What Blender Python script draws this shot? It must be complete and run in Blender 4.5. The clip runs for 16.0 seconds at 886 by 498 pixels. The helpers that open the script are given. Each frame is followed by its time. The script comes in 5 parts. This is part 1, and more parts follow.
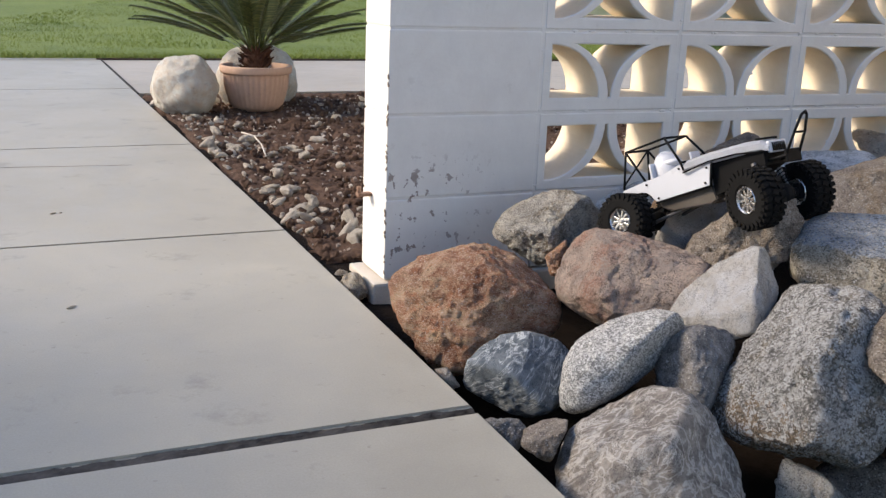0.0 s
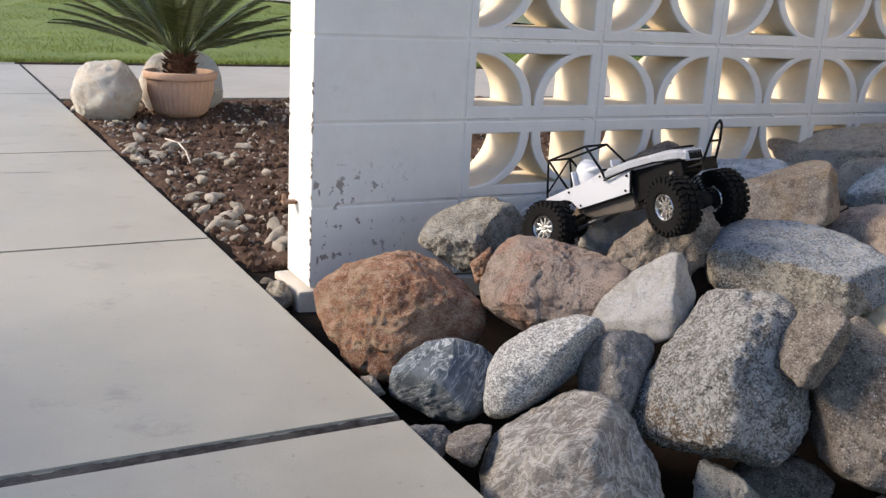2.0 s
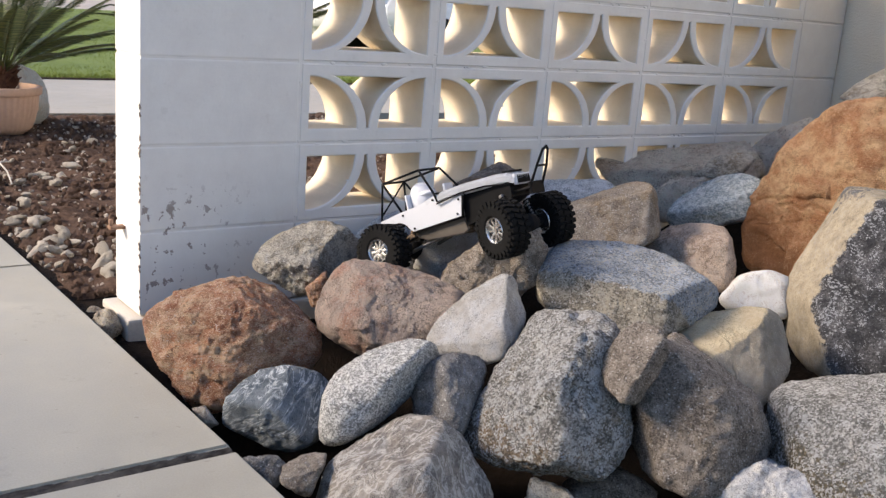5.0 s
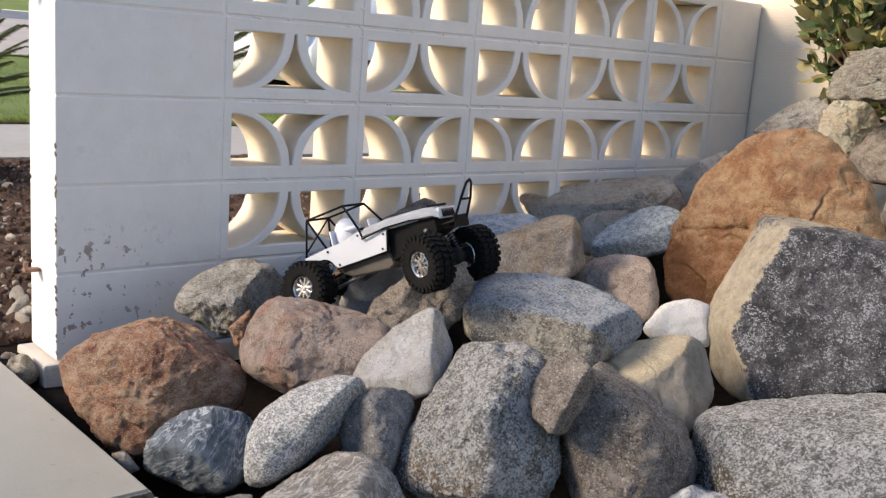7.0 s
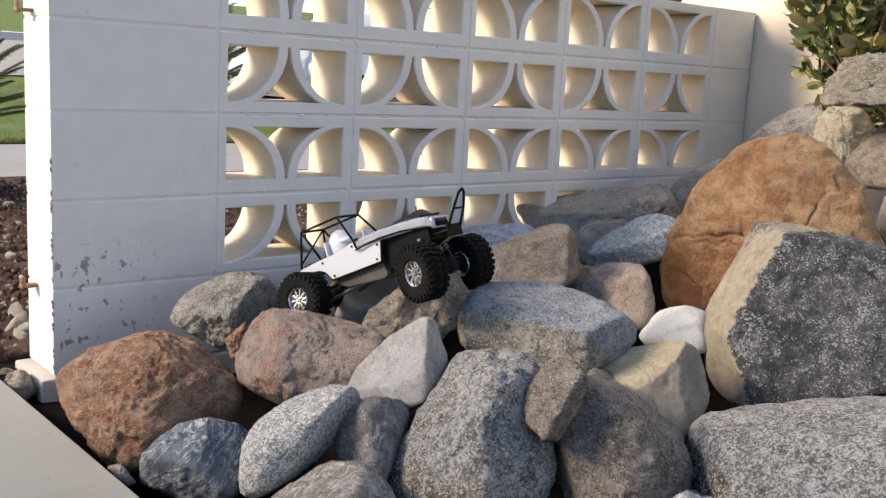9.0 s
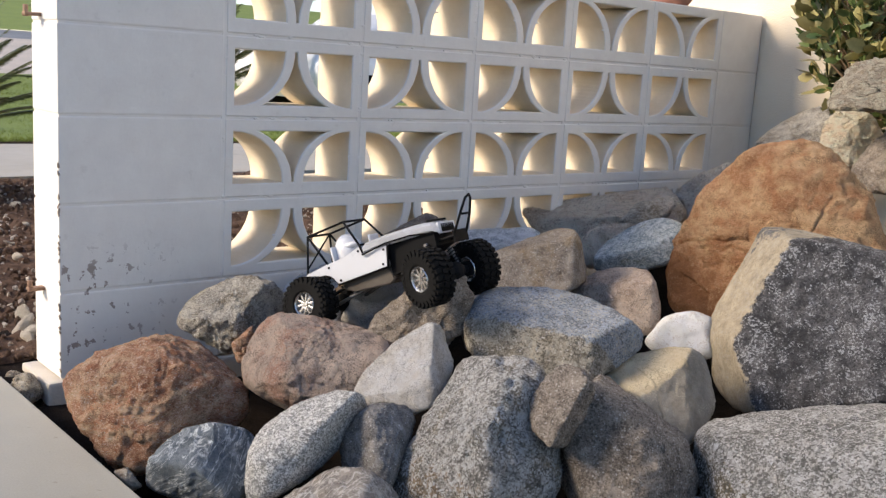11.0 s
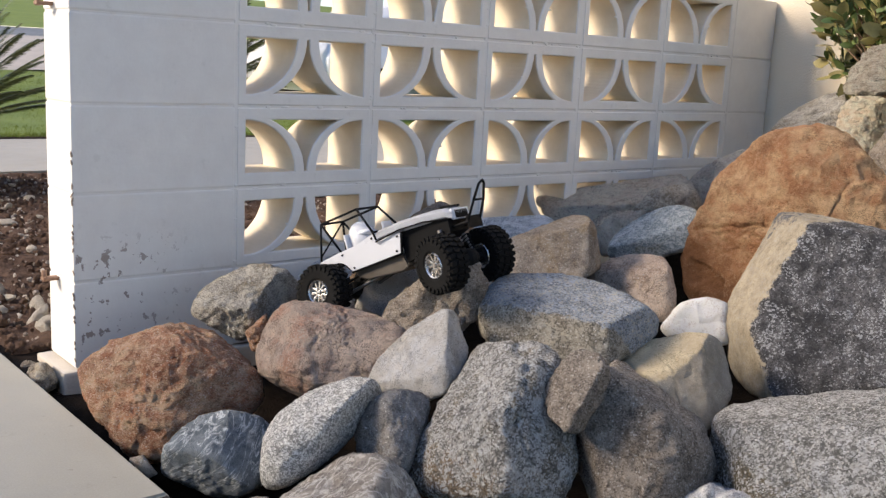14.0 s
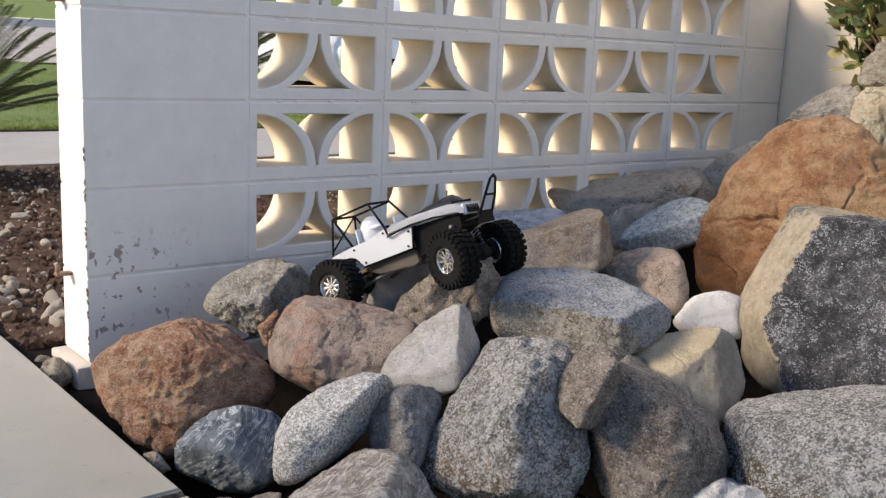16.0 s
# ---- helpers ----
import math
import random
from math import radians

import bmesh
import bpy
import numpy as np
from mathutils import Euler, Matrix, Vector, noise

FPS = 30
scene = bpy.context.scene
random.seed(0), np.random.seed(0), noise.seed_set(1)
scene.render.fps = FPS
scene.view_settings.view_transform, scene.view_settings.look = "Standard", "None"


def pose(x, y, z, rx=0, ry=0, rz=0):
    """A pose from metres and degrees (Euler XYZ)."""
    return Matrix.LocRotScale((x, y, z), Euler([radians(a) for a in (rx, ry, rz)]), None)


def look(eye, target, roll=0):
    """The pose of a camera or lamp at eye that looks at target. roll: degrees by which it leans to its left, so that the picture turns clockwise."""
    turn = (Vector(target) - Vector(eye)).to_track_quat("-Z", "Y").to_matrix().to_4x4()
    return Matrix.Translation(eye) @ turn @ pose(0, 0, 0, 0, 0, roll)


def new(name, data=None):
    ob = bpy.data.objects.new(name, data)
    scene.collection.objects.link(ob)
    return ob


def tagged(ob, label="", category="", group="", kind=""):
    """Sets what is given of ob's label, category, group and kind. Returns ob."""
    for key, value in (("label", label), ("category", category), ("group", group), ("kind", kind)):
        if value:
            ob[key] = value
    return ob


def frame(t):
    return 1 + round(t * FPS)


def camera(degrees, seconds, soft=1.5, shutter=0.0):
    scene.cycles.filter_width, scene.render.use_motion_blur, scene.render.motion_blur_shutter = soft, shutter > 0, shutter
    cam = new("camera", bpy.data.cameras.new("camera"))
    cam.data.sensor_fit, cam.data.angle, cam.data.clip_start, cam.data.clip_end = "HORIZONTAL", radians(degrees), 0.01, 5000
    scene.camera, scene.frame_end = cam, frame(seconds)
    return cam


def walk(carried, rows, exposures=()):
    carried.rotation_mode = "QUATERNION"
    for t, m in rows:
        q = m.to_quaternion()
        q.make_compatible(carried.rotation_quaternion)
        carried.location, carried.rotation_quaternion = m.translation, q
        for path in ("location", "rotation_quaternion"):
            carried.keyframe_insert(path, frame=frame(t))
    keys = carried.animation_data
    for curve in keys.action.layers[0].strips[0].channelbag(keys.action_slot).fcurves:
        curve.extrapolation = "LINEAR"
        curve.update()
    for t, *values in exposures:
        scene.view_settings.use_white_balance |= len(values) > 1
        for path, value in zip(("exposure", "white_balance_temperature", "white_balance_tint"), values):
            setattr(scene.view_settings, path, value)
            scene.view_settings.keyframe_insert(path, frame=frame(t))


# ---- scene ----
cam = camera(48.2, 16.0, 1.35)
PATH = [
    (0, (-0.81, -2.191, 0.738), (-0.032, -0.429, 0.2), 2.3),
    (0.5, (-0.807, -2.206, 0.745), (0.045, -0.479, 0.203), 2.8),
    (1, (-0.807, -2.207, 0.75), (0.058, -0.486, 0.211), 3.0),
    (1.5, (-0.803, -2.202, 0.732), (0.102, -0.496, 0.211), 3.0),
    (2, (-0.804, -2.203, 0.743), (0.102, -0.498, 0.224), 3.1),
    (2.5, (-0.799, -2.209, 0.747), (0.16, -0.535, 0.217), 3.6),
    (3, (-0.797, -2.207, 0.744), (0.165, -0.531, 0.226), 3.4),
    (3.5, (-0.795, -2.205, 0.745), (0.191, -0.539, 0.245), 3.5),
    (4, (-0.79, -2.209, 0.745), (0.261, -0.58, 0.254), 3.5),
    (4.2, (-0.787, -2.216, 0.769), (0.296, -0.61, 0.271), 3.8),
    (6.5, (-0.779, -2.212, 0.768), (0.48, -0.712, 0.363), 4.3),
    (7, (-0.774, -2.218, 0.754), (0.515, -0.737, 0.371), 4.1),
    (7.5, (-0.763, -2.231, 0.754), (0.539, -0.761, 0.376), 4.1),
    (8, (-0.762, -2.235, 0.745), (0.533, -0.755, 0.381), 3.7),
    (10.5, (-0.762, -2.244, 0.746), (0.517, -0.747, 0.396), 3.2),
    (11, (-0.764, -2.237, 0.758), (0.512, -0.739, 0.402), 3.4),
    (11.5, (-0.763, -2.24, 0.747), (0.505, -0.734, 0.393), 3.2),
    (12, (-0.764, -2.237, 0.753), (0.508, -0.735, 0.4), 3.2),
    (12.5, (-0.763, -2.236, 0.749), (0.504, -0.729, 0.396), 3.0),
    (13, (-0.761, -2.236, 0.741), (0.5, -0.725, 0.388), 2.9),
    (13.5, (-0.758, -2.233, 0.749), (0.496, -0.72, 0.377), 2.9),
    (14, (-0.761, -2.23, 0.74), (0.495, -0.718, 0.371), 2.9),
    (14.5, (-0.76, -2.232, 0.754), (0.496, -0.723, 0.372), 3.0),
    (15, (-0.758, -2.232, 0.738), (0.492, -0.717, 0.362), 2.8),
    (15.5, (-0.755, -2.231, 0.734), (0.487, -0.71, 0.355), 2.5),
    (16, (-0.758, -2.228, 0.751), (0.477, -0.704, 0.36), 2.6),
]
walk(cam, [(t, look(eye, target, roll)) for t, eye, target, roll in PATH], [(0, 0.75, 6270, 16), (2, 0.80, 6300, 16), (4, 0.90, 6340, 17), (8, 0.78, 6370, 16), (16, 0.73, 6370, 16)])

# ---- world and light ----
SUN_FROM = Vector((-0.78, 0.40, 0.49)).normalized()
world = bpy.data.worlds.new("sky")
scene.world = world
world.use_nodes = True
wn = world.node_tree
sky = wn.nodes.new("ShaderNodeTexSky")
sky.sky_type, sky.sun_disc = "NISHITA", False
sky.sun_elevation = math.asin(SUN_FROM.z)
sky.sun_rotation = math.atan2(SUN_FROM.x, SUN_FROM.y)
sky.air_density, sky.dust_density, sky.ozone_density = 1.0, 0.6, 2.0
wn.nodes["Background"].inputs["Strength"].default_value = 0.15
wn.links.new(sky.outputs["Color"], wn.nodes["Background"].inputs["Color"])
sun = new("sun", bpy.data.lights.new("sun", "SUN"))
sun.data.energy, sun.data.angle, sun.data.color = 3.15, radians(18), (1.0, 0.85, 0.62)
sun.matrix_world = look(SUN_FROM * 30, (0, 0, 0))


# ---- node helpers ----
def node(nt, kind, **values):
    n = nt.nodes.new(kind)
    for key, value in values.items():
        key = key.replace("_", " ")
        if isinstance(value, bpy.types.NodeSocket):
            nt.links.new(value, n.inputs[key])
        else:
            n.inputs[key].default_value = value
    return n


def rgb(c):
    return (c[0], c[1], c[2], 1.0)


def coords(nt, shift=True):
    """Object coordinates, moved by the object's random number."""
    tc = nt.nodes.new("ShaderNodeTexCoord")
    if not shift:
        return tc.outputs["Object"]
    info = nt.nodes.new("ShaderNodeObjectInfo")
    mul = nt.nodes.new("ShaderNodeMath")
    mul.operation = "MULTIPLY"
    nt.links.new(info.outputs["Random"], mul.inputs[0])
    mul.inputs[1].default_value = 17.0
    add = nt.nodes.new("ShaderNodeVectorMath")
    add.operation = "ADD"
    nt.links.new(tc.outputs["Object"], add.inputs[0])
    nt.links.new(mul.outputs[0], add.inputs[1])
    return add.outputs[0]


def noise_tex(nt, vec, scale, detail=6.0, rough=0.6, warp=0.0):
    return node(nt, "ShaderNodeTexNoise", Vector=vec, Scale=scale, Detail=detail, Roughness=rough, Distortion=warp).outputs["Fac"]


def ramp(nt, fac, a, b, lo=0.0, hi=1.0):
    n = nt.nodes.new("ShaderNodeMapRange")
    n.clamp = True
    nt.links.new(fac, n.inputs["Value"])
    n.inputs["From Min"].default_value, n.inputs["From Max"].default_value = a, b
    n.inputs["To Min"].default_value, n.inputs["To Max"].default_value = lo, hi
    return n.outputs["Result"]


def mixed(nt, fac, a, b):
    n = nt.nodes.new("ShaderNodeMix")
    n.data_type = "RGBA"
    for value, socket in ((fac, n.inputs["Factor"]), (a, n.inputs[6]), (b, n.inputs[7])):
        if isinstance(value, bpy.types.NodeSocket):
            nt.links.new(value, socket)
        elif isinstance(value, (int, float)):
            socket.default_value = value
        else:
            socket.default_value = rgb(value)
    return n.outputs[2]


def maths(nt, op, a, b=0.0):
    n = nt.nodes.new("ShaderNodeMath")
    n.operation = op
    for value, socket in ((a, n.inputs[0]), (b, n.inputs[1])):
        if isinstance(value, bpy.types.NodeSocket):
            nt.links.new(value, socket)
        else:
            socket.default_value = value
    return n.outputs[0]


def blank(name, rough=0.8, metal=0.0, specular=0.3):
    m = bpy.data.materials.new(name)
    m.use_nodes = True
    nt = m.node_tree
    b = nt.nodes["Principled BSDF"]
    b.inputs["Roughness"].default_value, b.inputs["Metallic"].default_value = rough, metal
    b.inputs["Specular IOR Level"].default_value = specular
    return m, nt, b


def bump(nt, b, height, strength=0.3, distance=0.01):
    n = node(nt, "ShaderNodeBump", Strength=strength, Distance=distance, Height=height)
    nt.links.new(n.outputs["Normal"], b.inputs["Normal"])


def plain(name, c, c2=None, scale=30.0, rough=0.6, metal=0.0, bumps=0.15, specular=0.4):
    """A material of one colour with a second mottled into it."""
    m, nt, b = blank(name, rough, metal, specular)
    v = coords(nt)
    f = noise_tex(nt, v, scale, 6)
    big = noise_tex(nt, v, scale * 0.15, 3)
    c2 = c2 or tuple(x * 0.75 for x in c)
    col = mixed(nt, ramp(nt, maths(nt, "ADD", maths(nt, "MULTIPLY", f, 0.5), maths(nt, "MULTIPLY", big, 0.5)), 0.35, 0.65), c2, c)
    nt.links.new(col, b.inputs["Base Color"])
    nt.links.new(ramp(nt, f, 0.3, 0.7, max(0.05, rough - 0.12), min(1.0, rough + 0.12)), b.inputs["Roughness"])
    if bumps:
        bump(nt, b, f, bumps, 0.004)
    return m


def stone(name, light, dark, speck=(0.03, 0.03, 0.03), grain=220.0, amount=0.5, patch=9.0, pale=None, pale_amount=0.0,
          stain=None, stain_amount=0.35, bands=None, band_scale=9.0, face=None, cap=None, relief=0.5, rough=0.85, vary=0.0, loose=False, lift=1.5, cracks=0.0, flat=1.0, whorl=0.0, bent=3.2, fleck=0.0):
    """Rock. light/dark: mottling; speck: mineral grains, of amount 0..1; pale: bright crystals; stain: rusty or mossy
    patches;
    bands: swirling veins; face: (colour, ridges as (normal, offset)) of one side with another tint; cap: the same, with
    a soft ragged limit;
    cracks: dark fissures; fleck: share of white crystals, their glints painted in as colour; flat: how far the fissures
    and mottles lie in beds."""
    m, nt, b = blank(name, rough, 0.0, 0.25)
    light, dark = (tuple(min(0.8, x * lift) for x in c) for c in (light, dark))
    v = coords(nt)
    here = coords(nt, False)
    if flat != 1.0:
        mp = nt.nodes.new("ShaderNodeMapping")
        nt.links.new(v, mp.inputs["Vector"])
        mp.inputs["Rotation"].default_value = (0.15, 0.35, 0.0)
        mp.inputs["Scale"].default_value = (1.0, 1.0, flat)
        v = mp.outputs[0]
    big = noise_tex(nt, v, patch, 5, 0.6, 0.4)
    mid = noise_tex(nt, v, patch * 4.5, 7, 0.68)
    fine = noise_tex(nt, v, grain * 0.30, 9, 0.82)
    tone = maths(nt, "ADD", maths(nt, "MULTIPLY", big, 0.38), maths(nt, "MULTIPLY", mid, 0.62))
    col = mixed(nt, ramp(nt, tone, 0.43, 0.57), dark, light)
    if stain:
        s = noise_tex(nt, v, patch * 0.8, 7, 0.7, 1.2)
        col = mixed(nt, maths(nt, "MULTIPLY", ramp(nt, s, 0.62 - stain_amount * 0.5, 0.74 - stain_amount * 0.4), 0.8), col, stain)
    if bands:
        mp = nt.nodes.new("ShaderNodeMapping")
        nt.links.new(v, mp.inputs["Vector"])
        mp.vector_type = "TEXTURE"
        mp.inputs["Rotation"].default_value = (0.2, -0.9, 0.2)
        mp.inputs["Scale"].default_value = (1.25, 1.0, 1.0 / bent)
        veins = noise_tex(nt, mp.outputs[0], band_scale, 6, 0.62, 1.0)
        thin = ramp(nt, maths(nt, "ABSOLUTE", maths(nt, "SUBTRACT", veins, 0.5)), 0.030, 0.0)
        haze = ramp(nt, noise_tex(nt, mp.outputs[0], band_scale * 0.6, 9, 0.70, 1.5), 0.54, 0.66, 0.0, 0.6)
        loops = maths(nt, "SINE", maths(nt, "MULTIPLY", noise_tex(nt, mp.outputs[0], band_scale * 0.55, 3, 0.5, 1.4), whorl))
        thin = maths(nt, "MAXIMUM", thin, ramp(nt, loops, 0.30, 0.85, 0.0, 0.9))
        lit = maths(nt, "MAXIMUM", maths(nt, "MULTIPLY", thin, ramp(nt, mid, 0.36, 0.52, 0.25, 1.0)), haze)
        col = mixed(nt, lit, col, bands)
    clean = None
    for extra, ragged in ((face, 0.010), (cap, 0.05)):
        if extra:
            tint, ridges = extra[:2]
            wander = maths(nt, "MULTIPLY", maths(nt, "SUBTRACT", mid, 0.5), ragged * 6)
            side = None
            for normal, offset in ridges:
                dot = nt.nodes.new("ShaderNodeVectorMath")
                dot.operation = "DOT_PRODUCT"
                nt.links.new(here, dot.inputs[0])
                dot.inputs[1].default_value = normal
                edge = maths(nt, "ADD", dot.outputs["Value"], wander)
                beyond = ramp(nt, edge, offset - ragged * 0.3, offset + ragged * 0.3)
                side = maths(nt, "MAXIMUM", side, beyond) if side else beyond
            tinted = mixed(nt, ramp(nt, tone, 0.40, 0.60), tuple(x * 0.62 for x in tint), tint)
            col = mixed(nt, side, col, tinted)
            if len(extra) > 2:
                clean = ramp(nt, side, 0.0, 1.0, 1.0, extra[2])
    # mineral grains: small ragged cells, each of one tone, that gather in clouds
    wob = node(nt, "ShaderNodeTexNoise", Vector=v, Scale=grain * 1.1, Detail=3.0).outputs["Color"]
    off = nt.nodes.new("ShaderNodeVectorMath")
    off.operation = "MULTIPLY_ADD"
    nt.links.new(wob, off.inputs[0])
    off.inputs[1].default_value = (1.1 / grain,) * 3
    nt.links.new(v, off.inputs[2])
    cells = node(nt, "ShaderNodeTexVoronoi", Vector=off.outputs[0], Scale=grain * 1.9)
    sep = nt.nodes.new("ShaderNodeSeparateColor")
    nt.links.new(cells.outputs["Color"], sep.inputs[0])
    cloud = maths(nt, "SUBTRACT", noise_tex(nt, v, grain * 0.42, 8, 0.78), 0.5)
    r1 = maths(nt, "ADD", sep.outputs[0], maths(nt, "ADD", maths(nt, "MULTIPLY", cloud, 1.1), maths(nt, "MULTIPLY", maths(nt, "SUBTRACT", noise_tex(nt, v, patch * 3.4, 7, 0.68, 0.5), 0.5), 2.1)))
    cut = 0.36 * amount
    dots = ramp(nt, r1, cut + 0.20, cut - 0.12, 0.0, 0.66)
    col = mixed(nt, maths(nt, "MULTIPLY", dots, clean) if clean else dots, col, speck)
    if pale:
        cut = 1.0 - 0.62 * pale_amount
        dots = ramp(nt, r1, cut - 0.06, cut + 0.20, 0.0, 0.90)
        col = mixed(nt, maths(nt, "MULTIPLY", dots, clean) if clean else dots, col, pale)
    dots = ramp(nt, sep.outputs[1], 0.0, 1.0, 0.0, 0.30)
    col = mixed(nt, maths(nt, "MULTIPLY", dots, clean) if clean else dots, col, tuple(x * 0.75 for x in dark))
    # white crystals; small highlights are painted in with them, roughness unchanged
    if fleck:
        crystals = node(nt, "ShaderNodeTexVoronoi", Vector=off.outputs[0], Scale=grain * 1.25)
        tint = nt.nodes.new("ShaderNodeSeparateColor")
        nt.links.new(crystals.outputs["Color"], tint.inputs[0])
        dots = maths(nt, "MULTIPLY", ramp(nt, tint.outputs[2], 1.0 - fleck, 1.0 - fleck * 0.6, 0.0, 0.85), ramp(nt, crystals.outputs["Distance"], 0.55, 0.35))
        col = mixed(nt, maths(nt, "MULTIPLY", dots, clean) if clean else dots, col, (0.80, 0.78, 0.74))
    # pits are lowered below and their shade is painted into the colour here
    pits = ramp(nt, fine, 0.62, 0.70)
    dents = maths(nt, "MULTIPLY", pits, 0.6)
    col = mixed(nt, maths(nt, "MULTIPLY", dents, clean) if clean else dents, col, tuple(x * 0.35 for x in dark))
    height = maths(nt, "ADD", maths(nt, "MULTIPLY", noise_tex(nt, v, 60, 10, 0.80, 0.2), 1.2), maths(nt, "ADD", maths(nt, "MULTIPLY", sep.outputs[0], 0.10), maths(nt, "MULTIPLY", noise_tex(nt, v, grain * 0.9, 4, 0.7), 0.45)))
    height = maths(nt, "SUBTRACT", height, maths(nt, "MULTIPLY", pits, 0.35))
    if cracks:
        bend = node(nt, "ShaderNodeTexNoise", Vector=v, Scale=22.0, Detail=5.0).outputs["Color"]
        move = nt.nodes.new("ShaderNodeVectorMath")
        move.operation = "MULTIPLY_ADD"
        nt.links.new(bend, move.inputs[0])
        move.inputs[1].default_value = (0.05, 0.05, 0.05)
        nt.links.new(v, move.inputs[2])
        vor = nt.nodes.new("ShaderNodeTexVoronoi")
        vor.feature = "DISTANCE_TO_EDGE"
        nt.links.new(move.outputs[0], vor.inputs["Vector"])
        vor.inputs["Scale"].default_value = 6.5
        line = maths(nt, "MULTIPLY", ramp(nt, vor.outputs["Distance"], 0.022, 0.004), ramp(nt, big, 0.46, 0.58))
        col = mixed(nt, maths(nt, "MULTIPLY", line, cracks), col, tuple(x * 0.22 for x in dark))
        height = maths(nt, "SUBTRACT", height, maths(nt, "MULTIPLY", line, 0.8))
    if vary:
        chance = nt.nodes.new("ShaderNodeNewGeometry").outputs["Random Per Island"] if loose else nt.nodes.new("ShaderNodeObjectInfo").outputs["Random"]
        col = mixed(nt, ramp(nt, chance, 0.1, 1.0, 0.0, vary), col, (0.76, 0.68, 0.57))
    nt.links.new(col, b.inputs["Base Color"])
    bump(nt, b, height, min(1.0, relief * 1.25), 0.020)
    return m


# ---- materials ----
# ridges between the differently tinted faces of three rocks: (normal, offset)
BLUE_EDGE = [((0.204, 0.472, 0.857), -0.0393), ((0.612, -0.03, 0.79), -0.0879)]
TAN_EDGE = [((0.794, -0.29, -0.535), 0.0024), ((0.911, 0.042, -0.409), 0.0089)]
BLACK_EDGE = [((-0.805, 0.565, 0.182), 0.0402), ((-0.754, 0.479, -0.45), 0.0888)]
RUST = stone("rust_rock", (0.66, 0.435, 0.295), (0.43, 0.20, 0.11), (0.09, 0.035, 0.022), 240, 0.20, 9, (0.80, 0.62, 0.49), 0.30, (0.35, 0.145, 0.085), 0.38, relief=1.0, flat=1.5, fleck=0.05, bands=(0.82, 0.60, 0.41), band_scale=22, bent=1.8, lift=1.5)
PINK = stone("pink_rock", (0.54, 0.43, 0.355), (0.33, 0.26, 0.22), (0.09, 0.07, 0.06), 260, 0.35, 7, (0.62, 0.54, 0.46), 0.3, (0.56, 0.29, 0.20), 0.26, relief=0.8)
GRANITE_PALE = stone("pale_granite", (0.50, 0.47, 0.40), (0.28, 0.26, 0.23), (0.06, 0.06, 0.06), 280, 0.55, 9, (0.78, 0.76, 0.70), 0.45, (0.36, 0.28, 0.17), 0.25, relief=0.8, fleck=0.16)
GRANITE_FINE = stone("fine_granite", (0.48, 0.48, 0.47), (0.30, 0.30, 0.31), (0.07, 0.07, 0.08), 400, 0.6, 9, (0.75, 0.75, 0.74), 0.4)
SAND = stone("sand_rock", (0.50, 0.33, 0.18), (0.32, 0.20, 0.11), (0.2, 0.12, 0.06), 400, 0.3)
BROWN_PALE = stone("brown_gritty_rock", (0.44, 0.375, 0.305), (0.235, 0.192, 0.155), (0.05, 0.045, 0.04), 300, 0.6, 9, (0.60, 0.52, 0.42), 0.35, relief=0.9, fleck=0.14)
DARKBROWN = stone("dark_brown_rock", (0.28, 0.22, 0.17), (0.11, 0.09, 0.08), (0.04, 0.035, 0.03), 288, 0.5, 9, None, 0, (0.30, 0.18, 0.09), 0.3, fleck=0.08)
BLUEGRAN = stone("blue_granite", (0.44, 0.47, 0.50), (0.24, 0.27, 0.30), (0.05, 0.06, 0.07), 330, 0.6, 9, (0.72, 0.74, 0.76), 0.4)
TANBROWN = stone("tan_brown_rock", (0.36, 0.315, 0.27), (0.215, 0.185, 0.158), (0.08, 0.06, 0.05), 330, 0.45, 8, (0.6, 0.52, 0.42), 0.3, (0.40, 0.29, 0.17), 0.3, relief=0.7, cap=((0.46, 0.385, 0.30), [((-0.25, 0.30, 0.92), 0.058)]), fleck=0.08)
GRITBROWN = stone("gritty_brown_rock", (0.60, 0.51, 0.42), (0.45, 0.38, 0.31), (0.06, 0.05, 0.045), 230, 0.14, 9, (0.80, 0.71, 0.61), 0.55, (0.40, 0.27, 0.16), 0.2, relief=0.9, fleck=0.14)
GREENGREY = stone("green_grey_rock", (0.37, 0.41, 0.415), (0.20, 0.24, 0.255), (0.05, 0.065, 0.075), 250, 0.75, 14, (0.74, 0.77, 0.77), 0.42, (0.36, 0.35, 0.24), 0.15, fleck=0.12)
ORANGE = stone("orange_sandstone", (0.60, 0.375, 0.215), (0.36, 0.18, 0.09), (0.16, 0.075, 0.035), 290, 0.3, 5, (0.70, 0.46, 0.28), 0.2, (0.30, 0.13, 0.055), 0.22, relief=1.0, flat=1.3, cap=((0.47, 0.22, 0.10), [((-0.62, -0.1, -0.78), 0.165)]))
TANSPECK = stone("tan_speckled_rock", (0.54, 0.43, 0.34), (0.36, 0.27, 0.21), (0.11, 0.085, 0.07), 330, 0.5, 9, (0.72, 0.62, 0.53), 0.4, relief=0.7, fleck=0.10)
# the bluish top face is sky reflection and dust painted into the colour
BLUECAP = stone("sky_tinted_granite", (0.46, 0.42, 0.345), (0.25, 0.225, 0.185), (0.05, 0.05, 0.045), 200, 0.65, 9, (0.66, 0.64, 0.56), 0.4,
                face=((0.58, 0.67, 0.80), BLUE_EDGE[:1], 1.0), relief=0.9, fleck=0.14)
